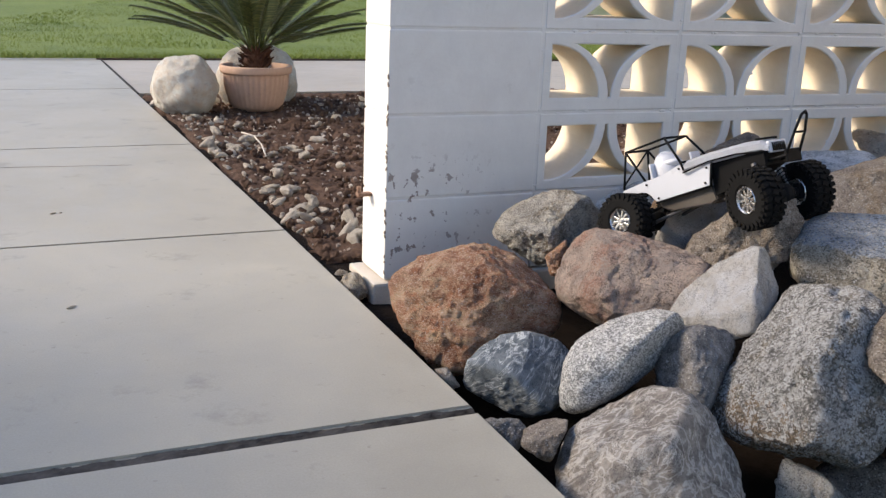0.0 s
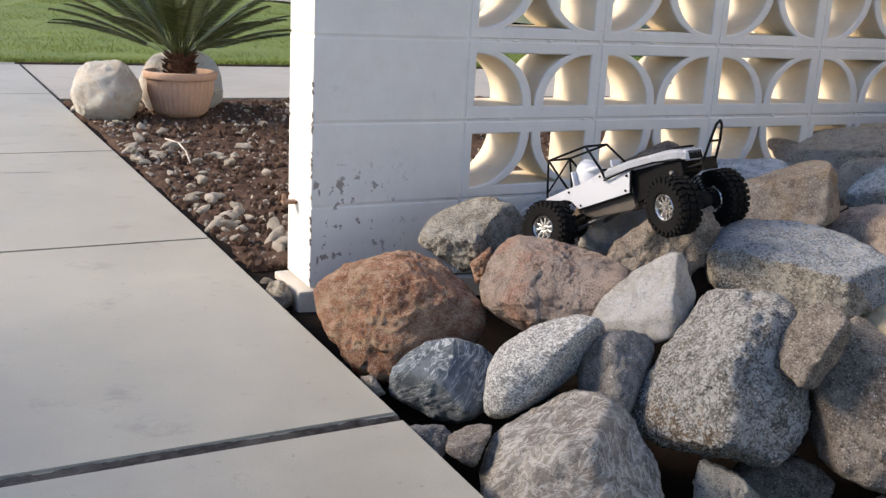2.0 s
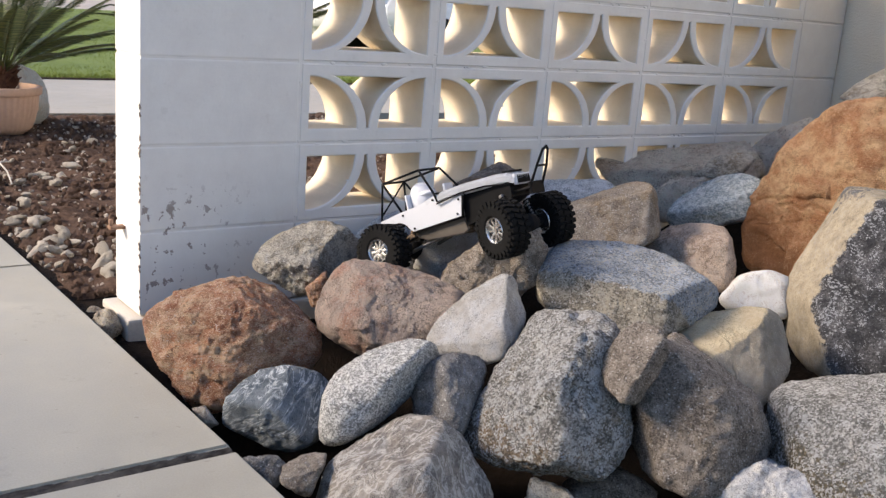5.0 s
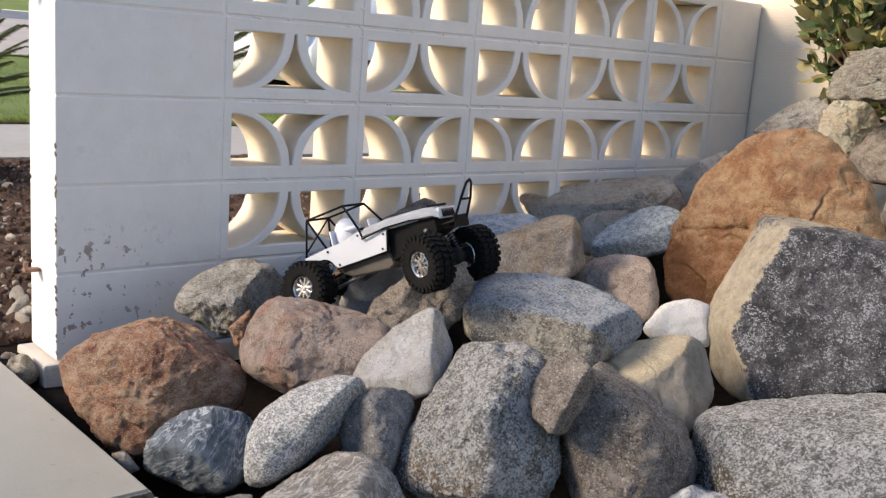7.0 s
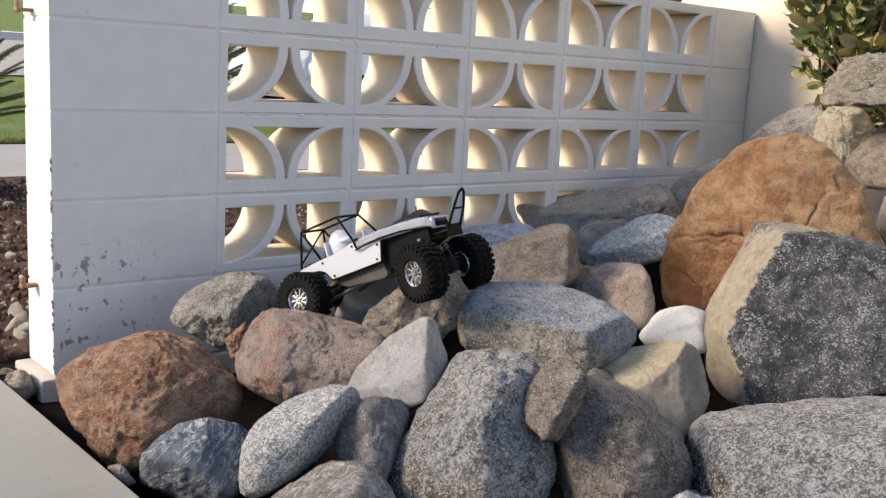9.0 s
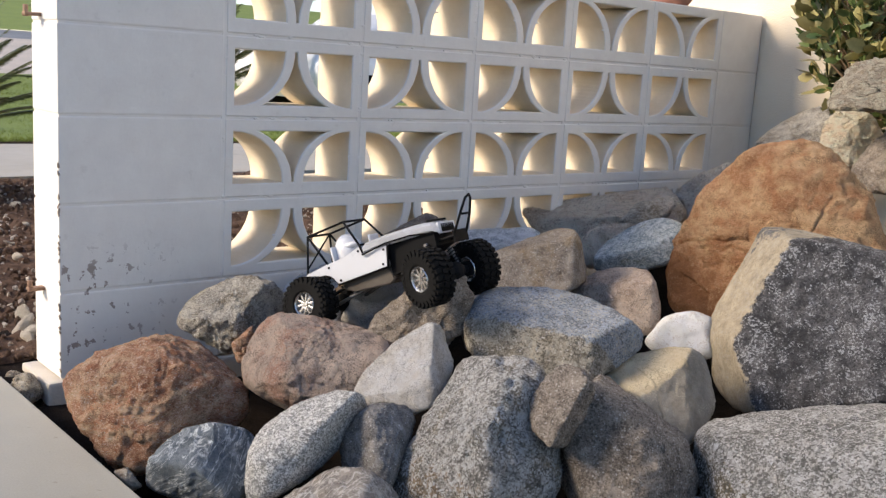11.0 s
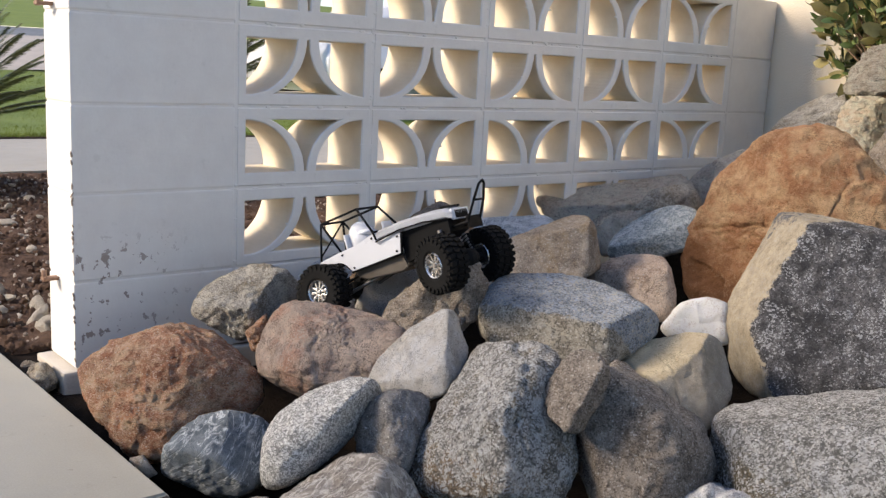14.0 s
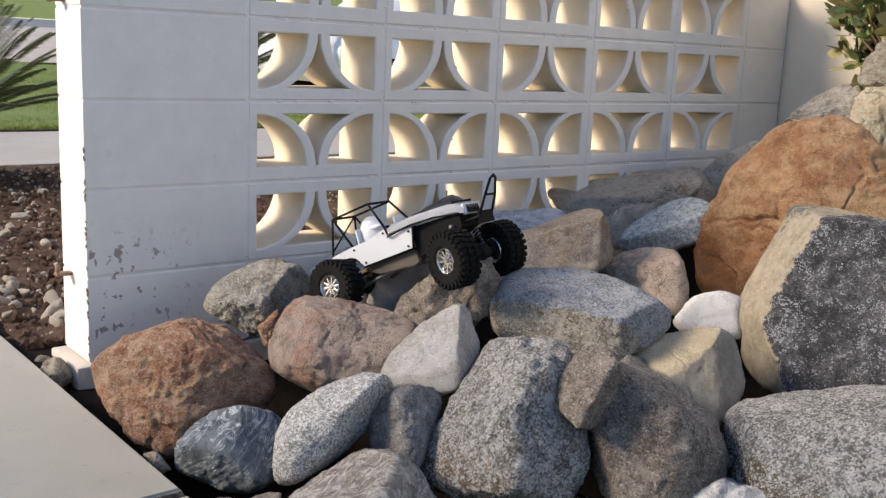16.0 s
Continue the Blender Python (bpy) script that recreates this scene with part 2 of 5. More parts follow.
WHITE = stone("white_quartz", (0.80, 0.75, 0.68), (0.66, 0.58, 0.50), (0.45, 0.36, 0.3), 270, 0.15, 7, relief=0.5)
TANGREY = stone("tan_grey_stone", (0.56, 0.47, 0.33), (0.40, 0.33, 0.22), (0.2, 0.16, 0.1), 380, 0.3, 7, (0.66, 0.58, 0.44), 0.2,
                face=((0.42, 0.385, 0.33), TAN_EDGE, 0.6), relief=0.6, cracks=0.7)
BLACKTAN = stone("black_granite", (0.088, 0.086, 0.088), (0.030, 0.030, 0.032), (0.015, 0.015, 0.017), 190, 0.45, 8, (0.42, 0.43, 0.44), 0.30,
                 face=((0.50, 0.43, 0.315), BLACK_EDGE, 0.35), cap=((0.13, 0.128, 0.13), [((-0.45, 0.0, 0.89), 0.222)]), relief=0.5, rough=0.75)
PALE = stone("pale_rock", (0.61, 0.58, 0.53), (0.44, 0.415, 0.375), (0.18, 0.165, 0.15), 360, 0.4, 7, (0.68, 0.65, 0.6), 0.3, (0.36, 0.31, 0.24), 0.2, relief=0.7)
SALT = stone("salt_pepper_granite", (0.48, 0.47, 0.44), (0.28, 0.275, 0.26), (0.022, 0.024, 0.026), 250, 1.15, 36, (0.80, 0.80, 0.77), 0.45)
DARKGREY = stone("dark_grey_rock", (0.215, 0.202, 0.188), (0.125, 0.118, 0.11), (0.03, 0.03, 0.03), 360, 0.5, 9, (0.40, 0.40, 0.40), 0.25, fleck=0.04)
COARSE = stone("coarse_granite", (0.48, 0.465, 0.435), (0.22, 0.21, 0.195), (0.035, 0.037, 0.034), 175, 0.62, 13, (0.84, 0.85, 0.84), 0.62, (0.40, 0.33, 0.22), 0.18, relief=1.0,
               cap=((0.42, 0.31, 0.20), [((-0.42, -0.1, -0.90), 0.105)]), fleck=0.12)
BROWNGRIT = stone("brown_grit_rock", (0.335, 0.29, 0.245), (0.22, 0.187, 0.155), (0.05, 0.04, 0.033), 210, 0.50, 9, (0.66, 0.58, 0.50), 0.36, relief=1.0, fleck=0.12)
# cap: a darker brown tone towards the underside
GRANITE_BROWN_BASE = stone("brown_based_granite", (0.46, 0.455, 0.44), (0.22, 0.218, 0.205), (0.045, 0.045, 0.04), 165, 0.95, 13, (0.80, 0.81, 0.81), 0.50,
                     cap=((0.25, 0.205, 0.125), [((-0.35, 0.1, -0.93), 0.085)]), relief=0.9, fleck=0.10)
SWIRL = stone("swirl_rock", (0.27, 0.245, 0.215), (0.14, 0.125, 0.11), (0.045, 0.04, 0.04), 330, 0.25, 8, None, 0, (0.27, 0.20, 0.14), 0.15,
              bands=(0.64, 0.61, 0.56), band_scale=13, whorl=75.0, bent=1.3)
MARBLE = stone("marbled_rock", (0.165, 0.185, 0.20), (0.075, 0.09, 0.103), (0.03, 0.04, 0.05), 420, 0.15, 9, None, 0, bands=(0.74, 0.78, 0.79), band_scale=10, relief=0.5, bent=5.0)
LAYER = stone("layered_rock", (0.60, 0.52, 0.41), (0.30, 0.25, 0.19), (0.06, 0.05, 0.04), 290, 0.45, 9, (0.7, 0.6, 0.46), 0.3, bands=(0.56, 0.47, 0.35), band_scale=9, relief=1.0, flat=2.2, cracks=0.8)
CREAM = stone("cream_rock", (0.66, 0.56, 0.42), (0.50, 0.40, 0.28), (0.16, 0.12, 0.09), 290, 0.2, 8, (0.78, 0.7, 0.56), 0.3, relief=0.7, flat=1.4, cracks=0.3)
BOULDER = stone("garden_boulder", (0.68, 0.60, 0.49), (0.49, 0.42, 0.335), (0.25, 0.21, 0.17), 270, 0.12, 7, (0.62, 0.58, 0.5), 0.25, relief=0.6)
PEBBLE = stone("pebble", (0.60, 0.51, 0.415), (0.34, 0.275, 0.215), (0.10, 0.08, 0.07), 400, 0.35, 30, relief=0.6, vary=0.85)
GRAVEL = stone("gravel", (0.40, 0.33, 0.27), (0.20, 0.155, 0.12), (0.10, 0.08, 0.07), 400, 0.35, 30, relief=0.6, vary=0.9, loose=True)


def painted_block(name, dull, fresh):
    """White masonry paint, dusty, with flaked spots low on the pillar."""
    m, nt, b = blank(name, 0.62, 0.0, 0.3)
    geo = nt.nodes.new("ShaderNodeNewGeometry")
    v = geo.outputs["Position"]
    fine = noise_tex(nt, v, 90, 6, 0.65)
    mid = noise_tex(nt, v, 14, 5, 0.6)
    col = mixed(nt, ramp(nt, mid, 0.3, 0.7), dull, fresh)
    sep = nt.nodes.new("ShaderNodeSeparateXYZ")
    nt.links.new(v, sep.inputs[0])
    low = maths(nt, "MULTIPLY", ramp(nt, sep.outputs["Z"], 0.32, 0.26), maths(nt, "MULTIPLY", ramp(nt, sep.outputs["X"], 0.32, 0.14), ramp(nt, sep.outputs["X"], 0.004, 0.008)))
    flake = maths(nt, "ADD", noise_tex(nt, v, 34, 4, 0.62, 0.2), maths(nt, "MULTIPLY", maths(nt, "SUBTRACT", noise_tex(nt, v, 9, 2, 0.5), 0.5), 0.35))
    mask = maths(nt, "MULTIPLY", ramp(nt, flake, 0.600, 0.612), low)
    grime = ramp(nt, noise_tex(nt, v, 26, 5, 0.7), 0.60, 0.72, 0.0, 0.25)
    col = mixed(nt, grime, col, (0.46, 0.43, 0.38))
    col = mixed(nt, mask, col, (0.34, 0.29, 0.26))
    nt.links.new(col, b.inputs["Base Color"])
    bump(nt, b, maths(nt, "SUBTRACT", maths(nt, "MULTIPLY", fine, 0.5), mask), 0.35, 0.004)
    return m


def concrete(name, light, dark, grainy=0.25):
    m, nt, b = blank(name, 0.6, 0.0, 0.5)
    geo = nt.nodes.new("ShaderNodeNewGeometry")
    v = geo.outputs["Position"]
    big = noise_tex(nt, v, 1.4, 5, 0.6, 0.5)
    mid = noise_tex(nt, v, 9, 6, 0.65)
    fine = noise_tex(nt, v, 260, 3, 0.6)
    col = mixed(nt, ramp(nt, maths(nt, "ADD", maths(nt, "MULTIPLY", big, 0.6), maths(nt, "MULTIPLY", mid, 0.4)), 0.40, 0.60), dark, light)
    col = mixed(nt, ramp(nt, fine, 0.35, 0.75, 0.0, 0.22), col, tuple(x * 0.55 for x in dark))
    spots = ramp(nt, noise_tex(nt, v, 5.0, 6, 0.7), 0.58, 0.70, 0.0, 0.4)
    col = mixed(nt, spots, col, (0.16, 0.14, 0.12))
    col = mixed(nt, ramp(nt, noise_tex(nt, v, 42, 2, 0.5), 0.70, 0.76, 0.0, 0.45), col, tuple(x * 0.5 for x in dark))
    nt.links.new(col, b.inputs["Base Color"])
    nt.links.new(ramp(nt, mid, 0.3, 0.7, 0.45, 0.7), b.inputs["Roughness"])
    bump(nt, b, maths(nt, "ADD", maths(nt, "MULTIPLY", fine, 0.4), mid), grainy, 0.004)
    return m


def soil_material(name, k):
    m, nt, b = blank(name, 0.95, 0.0, 0.15)
    geo = nt.nodes.new("ShaderNodeNewGeometry")
    v = geo.outputs["Position"]
    big = noise_tex(nt, v, 3.0, 5, 0.6)
    mid = noise_tex(nt, v, 30, 7, 0.7)
    fine = noise_tex(nt, v, 120, 5, 0.7)
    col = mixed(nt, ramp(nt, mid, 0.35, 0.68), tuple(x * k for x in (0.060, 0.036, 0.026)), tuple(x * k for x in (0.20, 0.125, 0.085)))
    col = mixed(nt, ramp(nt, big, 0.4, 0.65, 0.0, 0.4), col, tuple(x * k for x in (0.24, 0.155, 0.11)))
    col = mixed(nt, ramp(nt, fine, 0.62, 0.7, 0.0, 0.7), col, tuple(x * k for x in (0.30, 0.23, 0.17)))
    nt.links.new(col, b.inputs["Base Color"])
    bump(nt, b, maths(nt, "ADD", mid, maths(nt, "MULTIPLY", fine, 0.5)), 0.9, 0.02)
    return m


def grass_material(name, a, c):
    m, nt, b = blank(name, 0.7, 0.0, 0.25)
    geo = nt.nodes.new("ShaderNodeNewGeometry")
    v = geo.outputs["Position"]
    f = noise_tex(nt, v, 0.9, 5, 0.65)
    g = noise_tex(nt, v, 22, 4, 0.7)
    col = mixed(nt, ramp(nt, maths(nt, "ADD", maths(nt, "MULTIPLY", f, 0.5), maths(nt, "MULTIPLY", g, 0.5)), 0.35, 0.65), a, c)
    isl = geo.outputs["Random Per Island"]
    col = mixed(nt, ramp(nt, isl, 0.0, 1.0, 0.0, 0.32), col, tuple(min(1, x * 1.6) for x in c))
    nt.links.new(col, b.inputs["Base Color"])
    b.inputs["Subsurface Weight"].default_value = 0.0
    bump(nt, b, g, 0.5, 0.02)
    return m


def leaf_material(name, a, c, rough=0.45):
    m, nt, b = blank(name, rough, 0.0, 0.5)
    geo = nt.nodes.new("ShaderNodeNewGeometry")
    f = noise_tex(nt, coords(nt), 45, 4)
    col = mixed(nt, ramp(nt, geo.outputs["Random Per Island"], 0.0, 1.0), a, c)
    col = mixed(nt, ramp(nt, f, 0.4, 0.7, 0.0, 0.35), col, tuple(x * 0.5 for x in a))
    nt.links.new(col, b.inputs["Base Color"])
    return m


def stucco(name, light, dark):
    m, nt, b = blank(name, 0.9, 0.0, 0.2)
    geo = nt.nodes.new("ShaderNodeNewGeometry")
    v = geo.outputs["Position"]
    f = noise_tex(nt, v, 130, 5, 0.7)
    g = noise_tex(nt, v, 2.2, 5, 0.6)
    nt.links.new(mixed(nt, ramp(nt, g, 0.3, 0.7), dark, light), b.inputs["Base Color"])
    bump(nt, b, f, 0.5, 0.006)
    return m


PAINT = painted_block("white_masonry_paint", (0.73, 0.705, 0.665), (0.79, 0.77, 0.725))
# warm bounced light in the screen holes, painted as a yellower tone
INNER_BOUNCE = painted_block("inner_bounce_paint", (0.70, 0.61, 0.46), (0.80, 0.71, 0.56))
SLAB = concrete("drive_concrete", (0.440, 0.409, 0.330), (0.372, 0.343, 0.272))
WALKWAY = concrete("walkway_concrete", (0.485, 0.42, 0.325), (0.405, 0.352, 0.268))
FOOTING = concrete("footing_concrete", (0.72, 0.665, 0.575), (0.56, 0.50, 0.415), 0.5)
BARE = concrete("bare_block", (0.40, 0.325, 0.26), (0.25, 0.20, 0.16), 0.6)
STREET = concrete("tan_paving", (0.56, 0.46, 0.345), (0.46, 0.375, 0.28))
ASPHALT = concrete("asphalt", (0.21, 0.195, 0.175), (0.16, 0.148, 0.132))
SOIL = soil_material("crumbly_soil", 0.92)
# same soil with the shade between the rocks put into its colour
SHADE_SOIL = soil_material("shade_darkened_soil", 0.10)
LAWN = grass_material("lawn", (0.092, 0.132, 0.018), (0.205, 0.240, 0.036))
STUCCO = stucco("cream_stucco", (0.83, 0.735, 0.57), (0.75, 0.655, 0.50))
JOINT = plain("joint_filler", (0.115, 0.108, 0.10), (0.022, 0.020, 0.019), 40, 0.98, 0, 0.9, 0.0)
RUSTY = plain("rusty_iron", (0.46, 0.32, 0.22), (0.20, 0.10, 0.06), 120, 0.85, 0.3, 0.6)
TERRACOTTA = plain("terracotta", (0.70, 0.48, 0.345), (0.58, 0.385, 0.275), 40, 0.8, 0, 0.2, 0.2)
REDCLAY = plain("red_brown_clay", (0.44, 0.22, 0.16), (0.34, 0.16, 0.115), 40, 0.75, 0, 0.2, 0.3)
FROND = leaf_material("palm_frond", (0.028, 0.048, 0.010), (0.14, 0.155, 0.04))
BARK = plain("palm_bark", (0.16, 0.085, 0.055), (0.06, 0.03, 0.02), 60, 0.95, 0, 0.9, 0.1)
LEAF = leaf_material("shrub_leaf", (0.05, 0.085, 0.022), (0.14, 0.19, 0.055))
LEAF_PALE = leaf_material("shrub_leaf_pale", (0.15, 0.125, 0.04), (0.40, 0.36, 0.14))
STEM = plain("shrub_stem", (0.22, 0.15, 0.09), None, 60, 0.9)
SHELL = plain("white_lexan", (0.62, 0.64, 0.68), (0.56, 0.58, 0.62), 8, 0.28, 0, 0.0, 0.5)
BLACK = plain("black_plastic", (0.010, 0.010, 0.011), (0.006, 0.006, 0.006), 60, 0.65, 0, 0.1, 0.1)
RUBBER = plain("tyre_rubber", (0.010, 0.010, 0.010), (0.005, 0.005, 0.005), 90, 0.8, 0, 0.3, 0.12)
CHROME = plain("chrome_plastic", (0.62, 0.61, 0.59), (0.45, 0.44, 0.42), 60, 0.25, 0.9, 0.1, 0.5)
STEEL = plain("dark_steel", (0.22, 0.21, 0.20), (0.12, 0.115, 0.11), 70, 0.45, 0.7, 0.1)
SKID = plain("brown_grey_skid_plate", (0.10, 0.085, 0.07), (0.065, 0.055, 0.045), 40, 0.55, 0, 0.1)
CARWHITE = plain("white_car_paint", (0.80, 0.80, 0.80), None, 3, 0.25, 0, 0.0, 0.5)
GLASS_DARK = plain("dark_window_glass", (0.03, 0.033, 0.036), None, 5, 0.08, 0, 0.0, 0.6)
BONE = plain("pale_twig", (0.62, 0.56, 0.47), None, 50, 0.9)


# ---- mesh helpers ----
def link_mesh(name, bm, material, smooth=False):
    me = bpy.data.meshes.new(name)
    bm.to_mesh(me)
    bm.free()
    if smooth:
        me.polygons.foreach_set("use_smooth", [True] * len(me.polygons))
    me.materials.append(material)
    return new(name, me)


def part(name, bm, material, parent, label="", smooth=False):
    ob = link_mesh(name, bm, material, smooth)
    ob.parent = parent
    return tagged(ob, label)


def holder(name, m, label, category, group="", kind=""):
    ob = new(name)
    ob.empty_display_size = 0.05
    ob.matrix_world = m
    return tagged(ob, label, category, group, kind)


def box(bm, lo, hi, bevel=0.0, turn=None):
    r = bmesh.ops.create_cube(bm, size=1.0)
    size = [b - a for a, b in zip(lo, hi)]
    mid = [(a + b) / 2 for a, b in zip(lo, hi)]
    bmesh.ops.scale(bm, vec=size, verts=r["verts"])
    if bevel:
        edges = list({e for v in r["verts"] for e in v.link_edges})
        out = bmesh.ops.bevel(bm, geom=edges, offset=bevel, segments=2, affect="EDGES", profile=0.6)
        verts = list({v for f in out["faces"] for v in f.verts} | {v for v in r["verts"] if v.is_valid})
    else:
        verts = r["verts"]
    if turn:
        bmesh.ops.rotate(bm, verts=verts, cent=(0, 0, 0), matrix=turn)
    bmesh.ops.translate(bm, vec=mid, verts=verts)
    return verts


def rod(bm, a, b, r, r2=None, n=8):
    a, b = Vector(a), Vector(b)
    d = b - a
    m = Matrix.Translation((a + b) / 2) @ d.to_track_quat("Z", "Y").to_matrix().to_4x4()
    bmesh.ops.create_cone(bm, cap_ends=True, segments=n, radius1=r, radius2=r if r2 is None else r2, depth=d.length, matrix=m)


def tube(bm, pts, r, n=8):
    for a, b in zip(pts, pts[1:]):
        rod(bm, a, b, r, None, n)
    for p in pts[1:-1]:
        bmesh.ops.create_uvsphere(bm, u_segments=n, v_segments=6, radius=r * 1.02, matrix=Matrix.Translation(p))


def lathe(bm, profile, n=32):
    """Turn a profile of (radius, z) round the z axis."""
    rings = []
    for r, z in profile:
        rings.append([bm.verts.new((r * math.cos(2 * math.pi * i / n), r * math.sin(2 * math.pi * i / n), z)) for i in range(n)])
    for a, b in zip(rings, rings[1:]):
        for i in range(n):
            bm.faces.new((a[i], a[(i + 1) % n], b[(i + 1) % n], b[i]))
    if profile[0][0] > 0:
        bm.faces.new(rings[0][::-1])
    if profile[-1][0] > 0:
        bm.faces.new(rings[-1])


def prism(bm, outline, depth, axis="y", start=0.0):
    """A solid from an outline of (u, w), from start to start + depth along the axis; u, w are the other two axes in order."""
    def at(u, w, d):
        return (u, d, w) if axis == "y" else ((u, w, d) if axis == "z" else (d, u, w))
    a = [bm.verts.new(at(u, w, start)) for u, w in outline]
    b = [bm.verts.new(at(u, w, start + depth)) for u, w in outline]
    n = len(outline)
    bm.faces.new(a)
    bm.faces.new(b[::-1])
    for i in range(n):
        bm.faces.new((a[i], b[i], b[(i + 1) % n], a[(i + 1) % n]))
    bmesh.ops.recalc_face_normals(bm, faces=bm.faces)


def grid_mesh(name, xs, ys, height, material, smooth=True):
    verts = [(x, y, height(x, y)) for y in ys for x in xs]
    w = len(xs)
    faces = [(j * w + i, j * w + i + 1, (j + 1) * w + i + 1, (j + 1) * w + i) for j in range(len(ys) - 1) for i in range(w - 1)]
    me = bpy.data.meshes.new(name)
    me.from_pydata(verts, [], faces)
    if smooth:
        me.polygons.foreach_set("use_smooth", [True] * len(me.polygons))
    me.materials.append(material)
    return new(name, me)


# ---- ground ----
def rise(y):
    """The land behind the lawn rises towards the street, its slopes fitted to the camera's view."""
    return 0.0 if y < 12 else 0.035 * (y - 12) if y < 17.4 else 0.189 + 0.078 * (min(y, 30.0) - 17.4)


def ground_height(x, y):
    if y > 9:
        return rise(y) - 0.04
    if y > 3.6 or x < -0.3:
        return -0.16
    if y > 0.1:
        return -0.02 - 0.14 * max(0.0, min(1.0, (x - 3) / 1.0)) + 0.012 * noise.noise((x * 3, y * 3, 0))
    up = max(0.0, min(1.0, x / 2.6))
    if y > -0.45 and x < 0.5:
        return -0.17 + 0.11 * min(1.0, (y + 0.45) / 0.3) + 0.015 * noise.noise((x * 6, y * 6, 2))
    return -0.17 + 0.52 * up * up * max(0.0, min(1.0, (y + 1.6) / 1.2)) + 0.015 * noise.noise((x * 6, y * 6, 2))


def steps(*spans):
    out = []
    for a, b, n in spans:
        out += [a + (b - a) * i / n for i in range(n)]
    return out + [spans[-1][1]]


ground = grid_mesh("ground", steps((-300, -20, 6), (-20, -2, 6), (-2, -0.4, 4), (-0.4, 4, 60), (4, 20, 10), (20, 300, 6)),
                   steps((-300, -10, 6), (-10, -2, 8), (-2, 4, 80), (4, 20, 16), (20, 60, 8), (60, 400, 6)), ground_height, SHADE_SOIL)
tagged(ground, "bare brown soil, darkened for the shade between rocks, reaching under everything", "ground", kind="structure")

# soil bed behind the wall, crumbly
bed = grid_mesh("soil_bed", [-0.12 + 3.0 * i / 200 for i in range(201)], [0.0 + 3.75 * i / 240 for i in range(241)],
                lambda x, y: -0.008 + 0.016 * noise.noise((x * 9, y * 9, 5)) + 0.012 * noise.noise((x * 24, y * 24, 1)) + 0.006 * noise.noise((x * 60, y * 60, 3))
                - (0.02 if x < -0.06 - 0.015 * y else 0.0) - (0.05 if x < 0.02 and y < 0.24 else 0.0), SOIL)
tagged(bed, "dark crumbly brown soil bed with scattered stones", "soil", kind="structure")

# ---- concrete drive, in panels with joints ----
EDGE = lambda y: -0.098 - 0.0125 * max(0.0, y)
drive = holder("pavement_drive", Matrix(), "pale grey concrete drive in cast panels", "pavement", kind="structure")
for y0, y1 in ((-6.0, -0.763), (-0.736, 0.536), (0.541, 2.02), (2.024, 3.98), (3.984, 6.3)):
    bm = bmesh.new()
    prism(bm, [(-7.0, y0), (EDGE(y0), y0), (EDGE(y1), y1), (-7.0, y1)], 0.13, "z", -0.13)
    bmesh.ops.bevel(bm, geom=[e for e in bm.edges if abs(e.verts[0].co.z) < 0.001 and abs(e.verts[1].co.z) < 0.001], offset=0.005, segments=2, affect="EDGES")
    part("panel", bm, SLAB, drive)
strip = grid_mesh("joint_strip", steps((-7, -2, 40), (-2, -0.10, 420)), [-0.7645 + 0.030 * i / 10 for i in range(11)],
                  lambda x, y: -0.0045 + 0.0028 * noise.fractal((x * 20, y * 50, 0), 0.6, 2.0, 5), JOINT, False)
strip.parent = drive
tagged(strip, "dark crumbled joint filler")
bm = bmesh.new()
pts = [(-0.95 + 0.06 * i, 1.655 - 0.02 * i * 0.3 + 0.004 * math.sin(i * 2.3)) for i in range(10)]
for (xa, ya), (xb, yb) in zip(pts, pts[1:]):
    vs = [bm.verts.new(c) for c in ((xa, ya, 0.0006), (xb, yb, 0.0006), (xb, yb + 0.004, 0.0006), (xa, ya + 0.004, 0.0006))]
    bm.faces.new(vs)
part("hairline_crack", bm, JOINT, drive, "thin dark hairline crack")

walkway = holder("pavement_walkway", Matrix(), "pale concrete walkway beside the lawn", "pavement", kind="structure")
for x0, x1 in ((-0.14, 2.1), (2.105, 4.4), (4.405, 6.8), (6.805, 9.5)):
    bm = bmesh.new()
    near, far = (EDGE(3.76) + 0.006, EDGE(5.80) + 0.006) if x0 < 0 else (x0, x0)
    prism(bm, [(near, 3.76), (x1, 3.76), (x1, 5.80), (far, 5.80)], 0.118, "z", -0.12)
    bmesh.ops.bevel(bm, geom=[e for e in bm.edges if min(v.co.z for v in e.verts) > -0.01], offset=0.004, segments=2, affect="EDGES")
    part("panel", bm, WALKWAY, walkway)

bm = bmesh.new()
prism(bm, [(EDGE(3.76) - 0.003, 3.76), (EDGE(3.76) + 0.011, 3.76), (EDGE(5.80) + 0.011, 5.80), (EDGE(5.80) - 0.003, 5.80)], 0.0515, "z", -0.05)
part("joint", bm, JOINT, walkway, "dark joint along the drive")

# ---- lawn ----
lawn = grid_mesh("lawn", steps((-60, -8, 6), (-8, 14, 44), (14, 80, 8)), steps((5.80, 16, 36), (16, 17.4, 4)),
                 lambda x, y: rise(y) + 0.025 + 0.02 * noise.noise((x * 1.2, y * 1.2, 0)) - (0.05 if y < 5.81 else 0), LAWN)
tagged(lawn, "mown green lawn with paler patches", "lawn", kind="structure")


